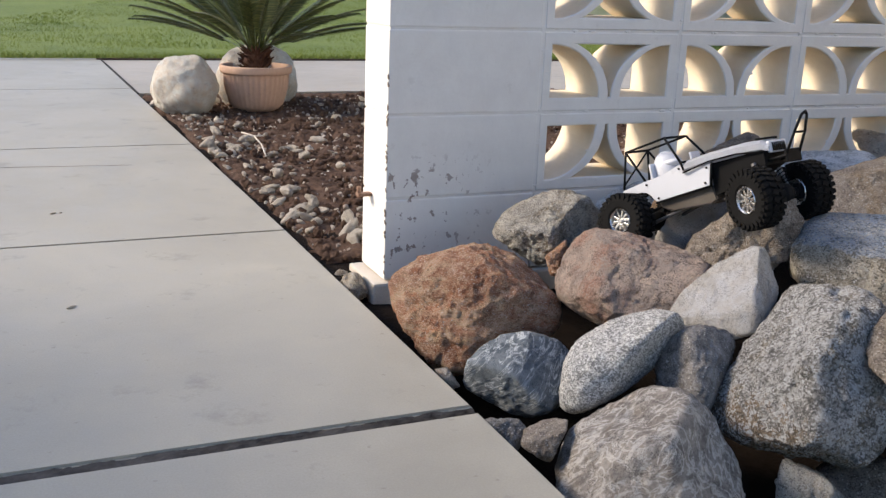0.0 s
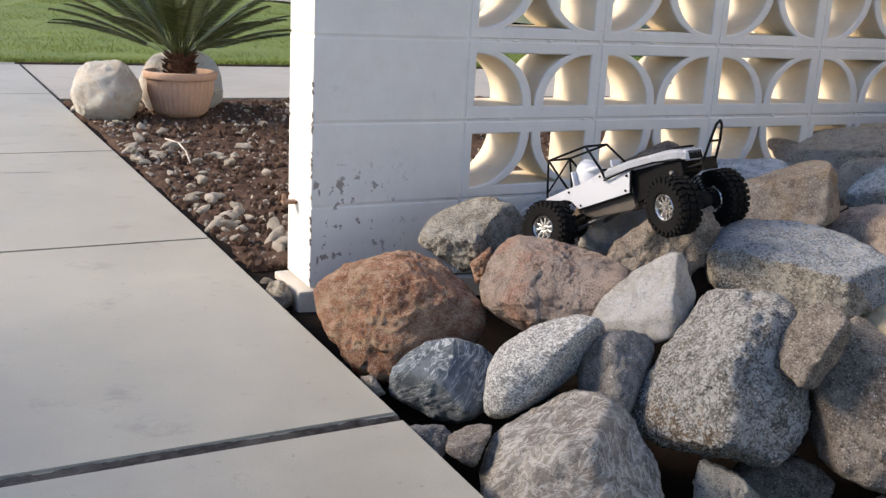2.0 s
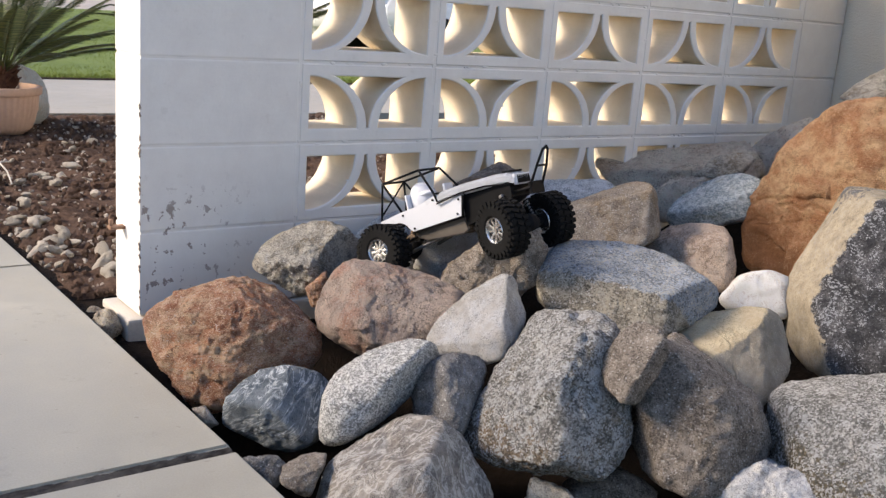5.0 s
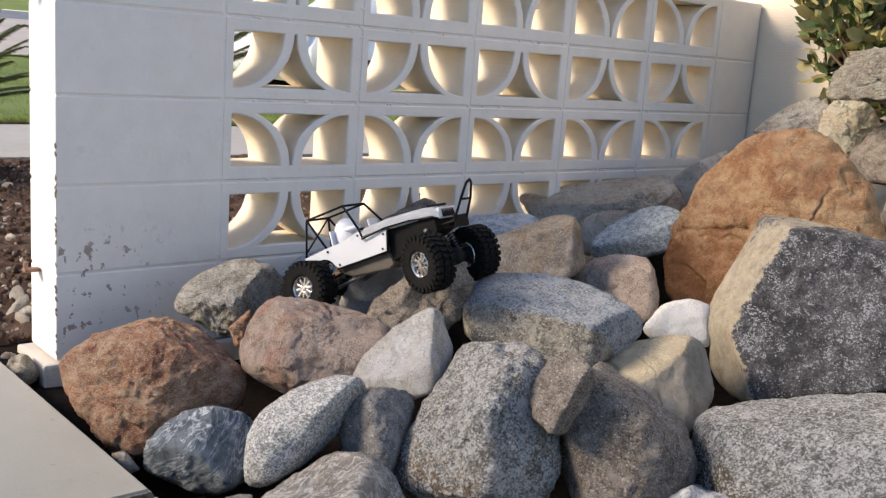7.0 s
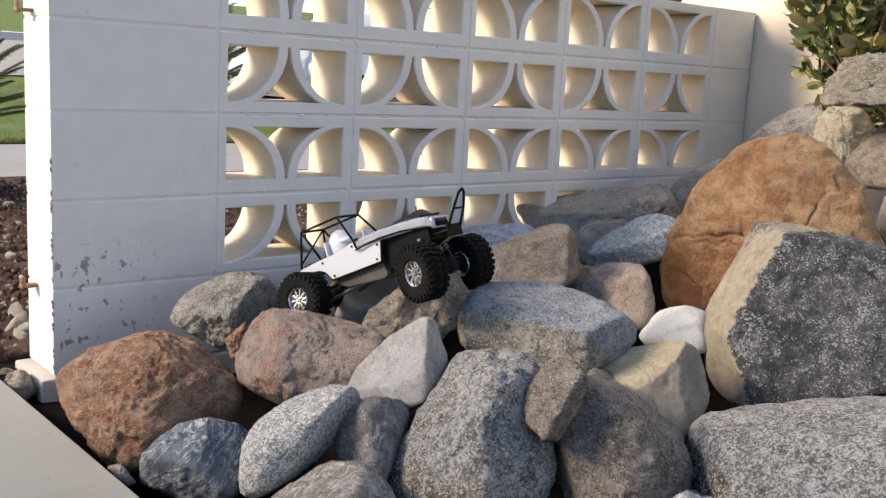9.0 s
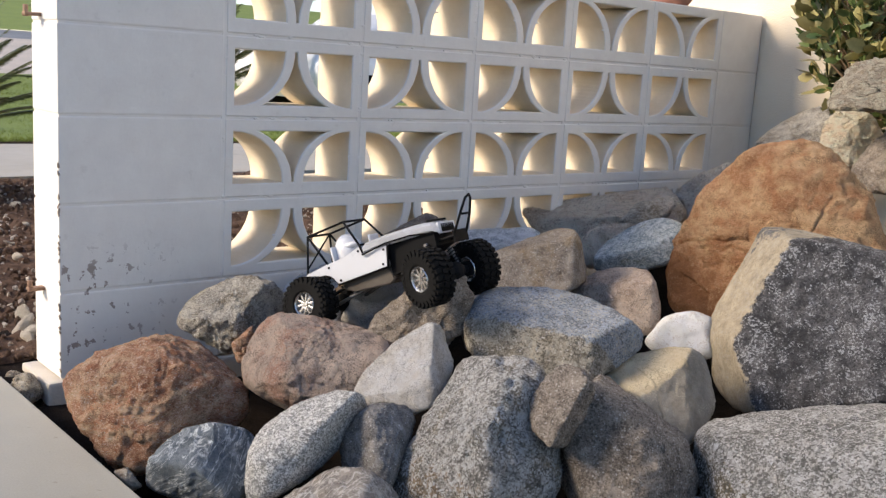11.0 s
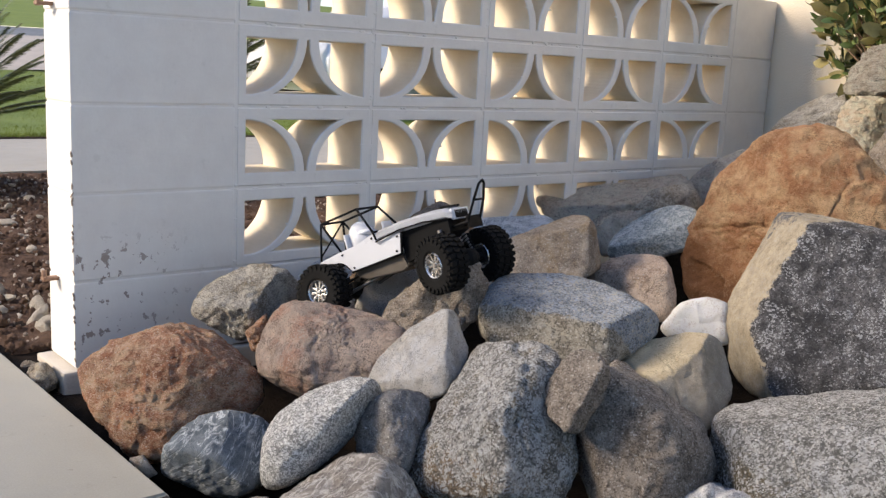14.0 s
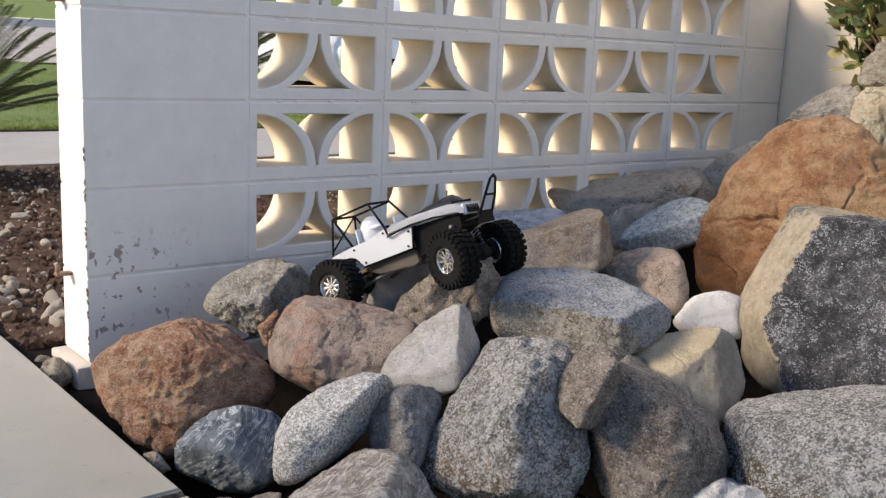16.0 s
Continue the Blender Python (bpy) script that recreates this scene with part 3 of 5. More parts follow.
def blades(name, count, area, tall, wide, material):
    rng = np.random.default_rng(5)
    x0, x1, y0, y1 = area
    y = y0 + (y1 - y0) * rng.random(count) ** 1.7
    x = x0 + (x1 - x0) * rng.random(count)
    x = np.where(y < 9, x, x + (y - 9) * 0.4)
    ang, h = rng.random(count) * 6.283, tall * (0.5 + rng.random(count))
    grow = 1 + (y - y0) * 0.12
    dx, dy = np.cos(ang) * wide * grow, np.sin(ang) * wide * grow
    lx, ly = rng.normal(0, 0.018, count), rng.normal(0, 0.018, count)
    z = np.array([rise(v) for v in y]) + 0.012
    verts = np.stack([np.stack([x - dx, y - dy, z], 1), np.stack([x + dx, y + dy, z], 1), np.stack([x + lx, y + ly, z + h], 1)], 1).reshape(-1, 3)
    me = bpy.data.meshes.new(name)
    me.from_pydata(verts.tolist(), [], [(3 * i, 3 * i + 1, 3 * i + 2) for i in range(count)])
    me.materials.append(material)
    return new(name, me)


tagged(blades("grass", 110000, (-1.6, 7.5, 5.80, 17.0), 0.026, 0.0030, LAWN), "short green lawn grass", "grass", kind="stuff")

# brown soil edge; the strip also stands in for the lawn's shadow line
bm = bmesh.new()
box(bm, (-0.2, 5.80, -0.06), (9.5, 5.87, 0.012), 0.01)
tagged(link_mesh("lawn_edge", bm, SOIL), "dark bare soil edge between lawn and walkway, drawn for its shadow too", "edging", kind="structure")

path = grid_mesh("pavement_far", steps((-200, 200, 20)), steps((17.4, 26.4, 6)), lambda x, y: rise(y) + 0.02, STREET)
tagged(path, "pale tan paving beyond the lawn", "pavement", kind="structure")
street = grid_mesh("road", steps((-200, 200, 20)), steps((26.4, 29.8, 4)), lambda x, y: rise(y) + 0.01, ASPHALT)
tagged(street, "grey street beyond the lawn", "road", kind="structure")
verge = grid_mesh("far_lawn", steps((-200, 200, 40)), steps((29.8, 80, 20)), lambda x, y: rise(29.8) + 0.03 + 0.085 * (y - 29.8) + 0.1 * noise.noise((x * 0.2, y * 0.2, 0)), LAWN)
tagged(verge, "green slope across the street", "lawn", kind="structure")

# ---- block wall with pillar and screen blocks ----
C, W, DEEP = 0.2032, 0.4064, 0.17
wall = holder("wall_block", Matrix(), "white painted concrete block wall with pierced screen blocks", "wall", kind="structure")


def mesh_of(name, bm, material):
    me = bpy.data.meshes.new(name)
    bm.to_mesh(me)
    bm.free()
    me.materials.append(material)
    return me


def piece(name, me, parent, x, y, z):
    ob = new(name, me)
    ob.parent = parent
    ob.location = (x, y, z)
    return ob


def solid_block(length):
    bm = bmesh.new()
    box(bm, (0.001, 0, 0.0025), (length - 0.003, DEEP, C - 0.0025), 0.004)
    return mesh_of("block", bm, PAINT)


def screen_block(flip):
    """A pierced block: quarter rounds in two corners, a curved triangle between, and the webs that divide them."""
    L, H = W - 0.006, C - 0.006
    side, top, rail, base = 0.0255, 0.034 if flip else 0.031, 0.031 if flip else 0.027, 0.030
    rx, rz, RX, RZ = 0.1417, H - top - rail, 0.1715, H - top - rail + 0.014
    x0, z1 = side, H - top

    def fz(z):
        return H - z if flip else z
    loops = [[(0, 0), (L, 0), (L, H), (0, H)]]
    quarter = [(x0, z1)] + [(x0 + rx * math.cos(a), z1 - rz * math.sin(a)) for a in [math.pi / 2 * i / 16 for i in range(17)]]
    loops.append(quarter)
    loops.append([(L - x, z) for x, z in quarter])
    a_low = math.asin((z1 - base) / RZ)
    arc = [(x0 + RX * math.cos(a), z1 - RZ * math.sin(a)) for a in [a_low * (1 - i / 14) for i in range(15)]]
    loops.append(arc + [(L - x, z) for x, z in arc[::-1]])
    bm = bmesh.new()
    edges = []
    for lp in loops:
        vs = [bm.verts.new((x, 0, fz(z))) for x, z in lp]
        edges += [bm.edges.new((vs[i], vs[(i + 1) % len(vs)])) for i in range(len(vs))]
    bmesh.ops.triangle_fill(bm, edges=edges, use_beauty=True)
    out = bmesh.ops.extrude_face_region(bm, geom=list(bm.faces))
    bmesh.ops.translate(bm, vec=(0, DEEP, 0), verts=[g for g in out["geom"] if isinstance(g, bmesh.types.BMVert)])
    bmesh.ops.recalc_face_normals(bm, faces=bm.faces)
    sharp = [e for e in bm.edges if len(e.link_faces) == 2 and e.calc_face_angle(0) > 1.2 and abs(e.verts[0].co.y - e.verts[1].co.y) < 1e-5]
    bmesh.ops.bevel(bm, geom=sharp, offset=0.003, segments=1, affect="EDGES")
    for vert in bm.verts:
        if vert.co.y < 0.02 and 0.01 < vert.co.x < L - 0.01 and 0.01 < vert.co.z < H - 0.01:
            vert.co += noise.noise_vector(vert.co * 95) * Vector((0.0014, 0.0, 0.0014))
    # faces inside the holes take the paint tinted with bounced light
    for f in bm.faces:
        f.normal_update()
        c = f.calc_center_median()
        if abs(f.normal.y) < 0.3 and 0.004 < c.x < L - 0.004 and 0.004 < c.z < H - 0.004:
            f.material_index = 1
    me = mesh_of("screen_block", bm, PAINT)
    me.materials.append(INNER_BOUNCE)
    return me


SOLID, HALF = solid_block(W), solid_block(0.262)
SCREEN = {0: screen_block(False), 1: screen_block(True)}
TALL = 1.10          # the top course is a little taller
TOP = (4 + TALL) * C
for k in range(5):
    course = [piece("block", SOLID, wall, 0, 0, k * C)]
    for i in range(5):
        x = W * (i + 1)
        if k == 0:
            course.append(piece("block", SOLID, wall, x, 0, 0))
        else:
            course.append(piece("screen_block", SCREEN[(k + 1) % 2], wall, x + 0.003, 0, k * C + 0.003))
    course.append(piece("block", HALF, wall, W * 6, 0, k * C))
    if k == 4:
        for block in course:
            block.scale.z = TALL
bm = bmesh.new()
box(bm, (0.004, 0.003, 0.0), (W - 0.002, DEEP - 0.003, TOP - 0.006))
box(bm, (W * 6 + 0.002, 0.005, 0.0), (W * 6 + 0.260, DEEP - 0.005, TOP - 0.006))
box(bm, (W - 0.002, 0.006, 0.0), (W * 6 + 0.002, DEEP - 0.006, C - 0.006))
for k in range(1, 5):
    box(bm, (W - 0.002, 0.004, k * C - 0.006), (W * 6 + 0.002, DEEP - 0.004, k * C + 0.006))
for i in range(6):
    box(bm, (W * (i + 1) - 0.006, 0.0018, C), (W * (i + 1) + 0.006, DEEP - 0.0018, TOP - 0.005))
lump = random.Random(21)
for i in range(150):
    if lump.random() < 0.45:
        x, z = W * lump.choice((1, 1, 2, 3, 4, 5, 6)) + lump.gauss(0, 0.004), lump.uniform(C, 5 * C)
    else:
        x, z = lump.uniform(W, 2.6), C * lump.randint(1, 4) + lump.gauss(0, 0.004)
    a, b = lump.uniform(0.003, 0.014), lump.uniform(0.002, 0.006)
    bmesh.ops.create_icosphere(bm, subdivisions=1, radius=1.0, matrix=Matrix.Translation((x, 0.003, z)) @ Matrix.Diagonal((a, 0.0034, b, 1)))
for k in range(1, 5):
    for i in range(5):
        for x in (0.012, 0.158, 0.248, 0.392):
            z = k * C + (0.100 if k % 2 else 0.103) + lump.gauss(0, 0.003)
            m = Matrix.Translation((W * (i + 1) + x + lump.gauss(0, 0.003), 0.0015, z)) @ Matrix.Diagonal((lump.uniform(0.006, 0.013), 0.0024, lump.uniform(0.0015, 0.003), 1))
            bmesh.ops.create_icosphere(bm, subdivisions=2, radius=1.0, matrix=m)
part("mortar", bm, PAINT, wall, "painted mortar joints")
bm = bmesh.new()
z = 0.02
while z < 0.50:
    a, b, c = lump.uniform(0.002, 0.0036), lump.uniform(0.002, 0.0042), lump.uniform(0.003, 0.009)
    m = Matrix.Translation((0.0015, 0.0015, z)) @ Matrix.Rotation(lump.uniform(-0.5, 0.5), 4, "Y") @ Matrix.Diagonal((a, b, c, 1))
    bmesh.ops.create_icosphere(bm, subdivisions=1, radius=1.0, matrix=m)
    z += c + lump.choice((0.004, 0.010, 0.020, 0.045))
for vert in bm.verts:
    vert.co += noise.noise_vector(vert.co * 160) * 0.0012
part("worn_corner", bm, BARE, wall, "chipped corner showing bare block")
bm = bmesh.new()
box(bm, (-0.03, -0.010, -0.14), (W + 0.1, DEEP + 0.015, -0.004), 0.008)
tagged(link_mesh("wall_footing", bm, FOOTING), "low whitish concrete footing under the pillar", "footing", kind="structure")

# rusty gate pins on the pillar's end
for z in (0.195, 0.827):
    pin = holder("gate_hinge_pin", pose(0.0, 0.11, z), "rusty iron gate hinge pin set in the white pillar", "hinge", "gate hinges")
    bm = bmesh.new()
    box(bm, (-0.035, -0.012, -0.004), (0.004, 0.012, 0.004), 0.0015)
    part("bracket", bm, RUSTY, pin)
    bm = bmesh.new()
    rod(bm, (-0.030, 0.0, -0.006), (-0.030, 0.0, 0.020), 0.006)
    part("pin", bm, RUSTY, pin, smooth=True)

# ---- house ----
bm = bmesh.new()
box(bm, (2.706, -4.6, -0.2), (2.86, 2.1, 2.9))
tagged(link_mesh("wall_house", bm, STUCCO), "cream stucco house wall meeting the block wall", "wall", kind="structure")

# out of view: added to keep sun and sky light off the near slab
bm = bmesh.new()
box(bm, (-3.80, -4.6, -0.2), (-3.60, 1.25, 2.05))
tagged(link_mesh("wall_sun_blocker", bm, STUCCO), "unseen plain stucco wall added to shade the near drive", "wall", kind="structure")

# ---- rocks ----
BALLS = {}


def ball(level):
    if level not in BALLS:
        bm = bmesh.new()
        bmesh.ops.create_icosphere(bm, subdivisions=level, radius=1.0)
        bm.verts.ensure_lookup_table()
        BALLS[level] = (np.array([v.co[:] for v in bm.verts]), [tuple(v.index for v in f.verts) for f in bm.faces])
        bm.free()
    return BALLS[level]


def rock_mesh(name, planes, sharp, lumps, seed, material, level=5, chips=0, shard=0.0, grit=1.0, fissures=(), bite=(0.88, 0.97)):
    """A stone bounded by soft planes (normal, distance), with chipped faces, lumps and pits. fissures: (line of (x, z), half width, depth) cut into its front."""
    dirs, faces = ball(level)
    if chips:
        n = np.array([p[0] for p in planes], float)
        n /= np.linalg.norm(n, axis=1)[:, None]
        d = np.array([p[1] for p in planes])
        v = dirs * (1.0 / (np.clip(dirs @ n.T / d, 0, None)).max(1))[:, None]
        r = np.random.default_rng(seed)
        turn, lean = r.uniform(0, 6.283, chips), r.uniform(0.55, 1.3, chips)
        extra = np.stack([np.cos(turn) * np.cos(lean), -np.sin(lean) * np.where(r.random(chips) < 0.75, 1, -1), np.sin(turn) * np.cos(lean)], 1)
        planes = list(planes) + [(tuple(u), float((v @ u).max()) * r.uniform(*bite)) for u in extra]
    n = np.array([p[0] for p in planes], float)
    n /= np.linalg.norm(n, axis=1)[:, None]
    d = np.array([p[1] for p in planes])
    s = np.clip(dirs @ n.T / d, 0, None)
    r = (s ** sharp).sum(1) ** (-1.0 / sharp)
    v = dirs * r[:, None]
    size = float(np.median(r))
    off = Vector((seed * 3.7, seed * 1.3, -seed * 2.1))
    amp = np.empty(len(v))
    for i, p in enumerate(v):
        q = Vector(p) / size
        amp[i] = lumps * (0.85 * noise.fractal(q * 1.9 + off, 0.75, 2.1, 5) + 0.22 * noise.ridged_multi_fractal(q * 2.4 - off, 0.9, 2.2, 5, 1.0, 2.0) - 0.25)
        if shard:
            for freq, part_of in ((1.7, 1.0), (4.3, 0.6)):
                far, cells = noise.voronoi(q * freq + off + noise.noise_vector(q * 2.5) * 0.25)
                tilt = noise.noise_vector(cells[0] * 7.7)
                amp[i] += shard * part_of * (1.6 * tilt.dot(q * freq + off - cells[0]) + 0.45 * tilt.x - 0.25 * max(0.0, 1.0 - (far[1] - far[0]) * 9))
        if grit:
            w = Vector(p)
            amp[i] += grit / size * (0.0034 * noise.fractal(w * 34 + off, 0.50, 2.0, 5) + 0.0012 * noise.noise(w * 140 + off) + 0.0008 * noise.noise(w * 280 + off))
    if fissures:
        wave = np.array([noise.noise_vector(Vector(p) * 28 + off)[:] for p in v])
        flat = v[:, (0, 2)] + 0.012 * wave[:, :2]
        for line, wide, deep in fissures:
            near = np.full(len(v), 9.0)
            for a, b in zip(np.array(line[:-1]), np.array(line[1:])):
                k = np.clip(((flat - a) @ (b - a)) / ((b - a) @ (b - a)), 0, 1)
                near = np.minimum(near, np.linalg.norm(flat - a - k[:, None] * (b - a), axis=1))
            cut = np.exp(-(near / wide) ** 2) * np.where(v[:, 1] < 0, 1, 0) * (0.75 + 0.5 * wave[:, 2])
            amp -= deep * cut / size
    v = v + dirs * (amp * size)[:, None]
    me = bpy.data.meshes.new(name)
    me.from_pydata(v.tolist(), [], faces)
    me.polygons.foreach_set("use_smooth", [True] * len(me.polygons))
    me.materials.append(material)
    return me


def rock(name, label, material, place, facing, edges, deep=(0.1, 0.1), sharp=7.0, soften=0.9, lumps=0.05, seed=1, facets=(), chips=0, shard=0.0, grit=1.0, fissures=()):
    """edges: sides as (degrees, distance) round the y axis; deep: its reach to the front and back; facets: (degrees, lean, distance)."""
    planes = [((0, -1, 0), deep[0]), ((0, 1, 0), deep[1])]
    for a, d in edges:
        c, s = math.cos(radians(a)), math.sin(radians(a))
        planes.append(((c, 0, s), d))
        for lean, reach in ((-1, deep[0]), (1, deep[1])):
            planes.append(((c * 0.707, 0.707 * lean, s * 0.707), soften * 0.707 * (d + reach) if soften < 1 else d + reach))
    for a, lean, d in facets:
        c, s, t = math.cos(radians(a)), math.sin(radians(a)), radians(lean)
        planes.append(((c * math.cos(t), -math.sin(t), s * math.cos(t)), d))
    level = 7 if fissures else 6 if max(d for _, d in edges) > 0.10 else 5
    ob = new(name, rock_mesh(name, planes, sharp, lumps, seed, material, level, chips, shard, grit, fissures))
    ob.matrix_world = pose(*place, facing[0], 0, facing[1])
    return tagged(ob, label, "rock", "rocks of the pile")


rock("boulder", "rust-red weathered boulder against the white pillar", RUST, (0.064, -0.365, 0.049), (-19.1, -23.9), [(-165, 0.1924), (-148, 0.1648), (-135, 0.1483), (-70, 0.1325), (-48, 0.1684), (-8, 0.2141), (20, 0.2103), (44, 0.1911), (57, 0.178), (78, 0.1626), (107, 0.1567), (118, 0.1556), (168, 0.2088)],
     deep=(0.127, 0.127), sharp=8, soften=0.96, lumps=0.085, seed=3, facets=[(63, 21, 0.1235), (-178, 55, 0.0991), (-46, 82, 0.1204), (115, 28, 0.1171)], grit=1.3, shard=0.032, chips=0)
rock("rock", "pinkish tan boulder with a rusty stain", PINK, (0.328, -0.567, 0.148), (-17.0, -33.2), [(-162, 0.1582), (-126, 0.133), (-112, 0.1187), (-81, 0.0942), (-69, 0.0853), (-58, 0.0936), (-37, 0.1197), (19, 0.1573), (65, 0.1108), (82, 0.0911), (123, 0.1317), (142, 0.1394), (169, 0.1488)],
     deep=(0.092, 0.092), sharp=18, soften=1, lumps=0.055, seed=4, facets=[(155, 38, 0.095), (88, 63, 0.0749), (-125, 32, 0.1112), (81, 24, 0.0718)], grit=0.6, shard=0.04, chips=3)
rock("rock", "grey speckled rock leaning on the block wall", GRANITE_PALE, (0.283, -0.285, 0.19), (-14.4, -28.2), [(-137, 0.1045), (-115, 0.0818), (-67, 0.0755), (-47, 0.0903), (1, 0.1255), (51, 0.1142), (79, 0.0899), (101, 0.0804), (118, 0.0779), (133, 0.0816), (156, 0.1027)],
     deep=(0.086, 0.086), sharp=20, soften=1, lumps=0.07, seed=5, facets=[(-3, 44, 0.0665), (115, 37, 0.0384), (-129, 41, 0.0681)], grit=1.0, shard=0.06, chips=3)
rock("rock", "pale grey speckled rock at the foot of the wall", GRANITE_FINE, (0.654, -0.130, 0.177), (-12.5, -35.4), [(-141, 0.105), (-82, 0.063), (-42, 0.075), (27, 0.119), (83, 0.069), (107, 0.062), (137, 0.082)],
     deep=(0.071, 0.071), sharp=19.2, soften=0.93, lumps=0.076, seed=6, shard=0.04, chips=9)
rock("stone", "small orange-tan stone between larger rocks", SAND, (0.635, -0.240, 0.193), (-12.7, -36.5), [(-150, 0.030), (-73, 0.032), (-0, 0.033), (98, 0.034), (138, 0.031)],
     deep=(0.036, 0.036), sharp=19.2, soften=0.93, lumps=0.095, seed=7, shard=0.04, chips=9)
rock("stone", "small grey stone between larger rocks", GRANITE_FINE, (0.536, -0.270, 0.153), (-14.0, -35.0), [(-149, 0.050), (-85, 0.029), (-5, 0.055), (70, 0.031), (114, 0.024)],
     deep=(0.031, 0.031), sharp=19.2, soften=0.93, lumps=0.095, seed=8, shard=0.04, chips=9)
rock("stone", "small reddish brown stone between larger rocks", RUST, (0.272, -0.371, 0.141), (-15.8, -30.7), [(-161, 0.026), (-70, 0.034), (11, 0.023), (133, 0.020)],
     deep=(0.028, 0.028), sharp=19.2, soften=0.93, lumps=0.095, seed=9, shard=0.04, chips=9)
rock("rock", "brown gritty boulder under the toy crawler", BROWN_PALE, (0.572, -0.601, 0.219), (-13.8, -41.0), [(-124, 0.121), (-91, 0.093), (-56, 0.077), (-12, 0.102), (32, 0.130), (100, 0.084), (130, 0.059), (158, 0.087)],
     deep=(0.097, 0.097), sharp=28.8, soften=0.97, lumps=0.095, seed=10, shard=0.07, chips=16)
rock("rock", "pale grey flat-topped rock behind the brown boulder", PALE, (0.621, -0.428, 0.215), (-13.0, -39.1), [(-103, 0.077), (-66, 0.061), (-5, 0.101), (74, 0.093), (110, 0.053), (155, 0.080)],
     deep=(0.077, 0.077), sharp=32, soften=0.98, lumps=0.057, seed=11, grit=0.4, shard=0.04, chips=6)
rock("rock", "dark brown pointed rock beside the block wall", DARKBROWN, (0.922, -0.134, 0.277), (-9.9, -39.7), [(-169, 0.1309), (-123, 0.1223), (-81, 0.0811), (-51, 0.0851), (6, 0.1271), (57, 0.1021), (95, 0.0864), (123, 0.0642), (156, 0.101)],
     deep=(0.076, 0.076), sharp=24, soften=1, lumps=0.06, seed=12, facets=[(113, 43, 0.0342), (-171, 49, 0.0698), (55, 43, 0.0542)], grit=1.0, shard=0.05, chips=3)
rock("boulder", "blue-grey speckled granite rock near the wall", BLUEGRAN, (1.09, -0.241, 0.262), (-10.1, -43.8), [(-179, 0.1674), (-150, 0.164), (-84, 0.0707), (-58, 0.0406), (52, 0.1459), (97, 0.0672), (125, 0.1126), (162, 0.1572)],
     deep=(0.096, 0.096), sharp=18, soften=1, lumps=0.05, seed=13, facets=[(95, 26, 0.0355), (173, 48, 0.102), (-31, 90, 0.0605)], grit=1.0, shard=0.03, chips=3)
rock("rock", "brown smooth-faced rock with a tan edge", TANBROWN, (0.987, -0.508, 0.296), (-10.3, -46.4), [(-158, 0.156), (-93, 0.1004), (-84, 0.0822), (-60, 0.1143), (11, 0.1456), (45, 0.1426), (89, 0.0933), (116, 0.0526), (152, 0.1117)],
     deep=(0.092, 0.092), sharp=26, soften=1, lumps=0.045, seed=14, facets=[(110, 18, 0.0411), (103, 72, 0.0617), (162, 44, 0.0772), (9, 19, 0.1344)], grit=0.5, shard=0.03, chips=2)
rock("boulder", "long brown-grey gritty boulder along the wall", GRITBROWN, (1.695, -0.144, 0.335), (-7.2, -49.6), [(-136, 0.2123), (-108, 0.1462), (-82, 0.1162), (-58, 0.1438), (26, 0.2466), (51, 0.2036), (71, 0.1632), (98, 0.1112), (116, 0.1134)],
     deep=(0.107, 0.107), sharp=18, soften=1, lumps=0.08, seed=15, facets=[(102, 22, 0.0163), (159, 71, 0.077), (22, 68, 0.0906)], grit=1.0, shard=0.06, chips=3)
rock("rock", "dark grey-brown rock in the gap between boulders", GRITBROWN, (1.564, -0.280, 0.258), (-9.1, -50.7), [(-159, 0.092), (-89, 0.070), (-46, 0.057), (-3, 0.080), (104, 0.058), (135, 0.063)],
     deep=(0.076, 0.076), sharp=22.4, soften=0.93, lumps=0.114, seed=16, shard=0.04, chips=16)
rock("rock", "small pale speckled rock on top of the pile", GRANITE_PALE, (1.628, -0.372, 0.376), (-7.1, -52.1), [(-92, 0.046), (-71, 0.033), (-31, 0.058), (63, 0.061), (109, 0.028), (141, 0.038)],
     deep=(0.046, 0.046), sharp=19.2, soften=0.93, lumps=0.076, seed=17, shard=0.04, chips=9)
rock("rock", "smooth green-grey oval rock", GREENGREY, (1.531, -0.433, 0.286), (-8.9, -51.8), [(-118, 0.141), (-84, 0.0873), (-75, 0.0771), (-62, 0.083), (-1, 0.1354), (52, 0.1267), (86, 0.0937), (109, 0.0728), (127, 0.0699), (141, 0.0828), (177, 0.1301)],
     deep=(0.081, 0.081), sharp=12, soften=0.96, lumps=0.04, seed=18, facets=[(120, 28, 0.0301), (-115, 60, 0.071)], grit=0.4, shard=0.0, chips=2)
rock("rock", "dark flat layered rock below the house wall", GRITBROWN, (2.054, -0.267, 0.402), (-5.9, -55.1), [(-142, 0.115), (-62, 0.065), (-24, 0.071), (58, 0.122), (121, 0.058), (141, 0.066)],
     deep=(0.106, 0.106), sharp=32, soften=0.93, lumps=0.095, seed=19, shard=0.04, chips=16)
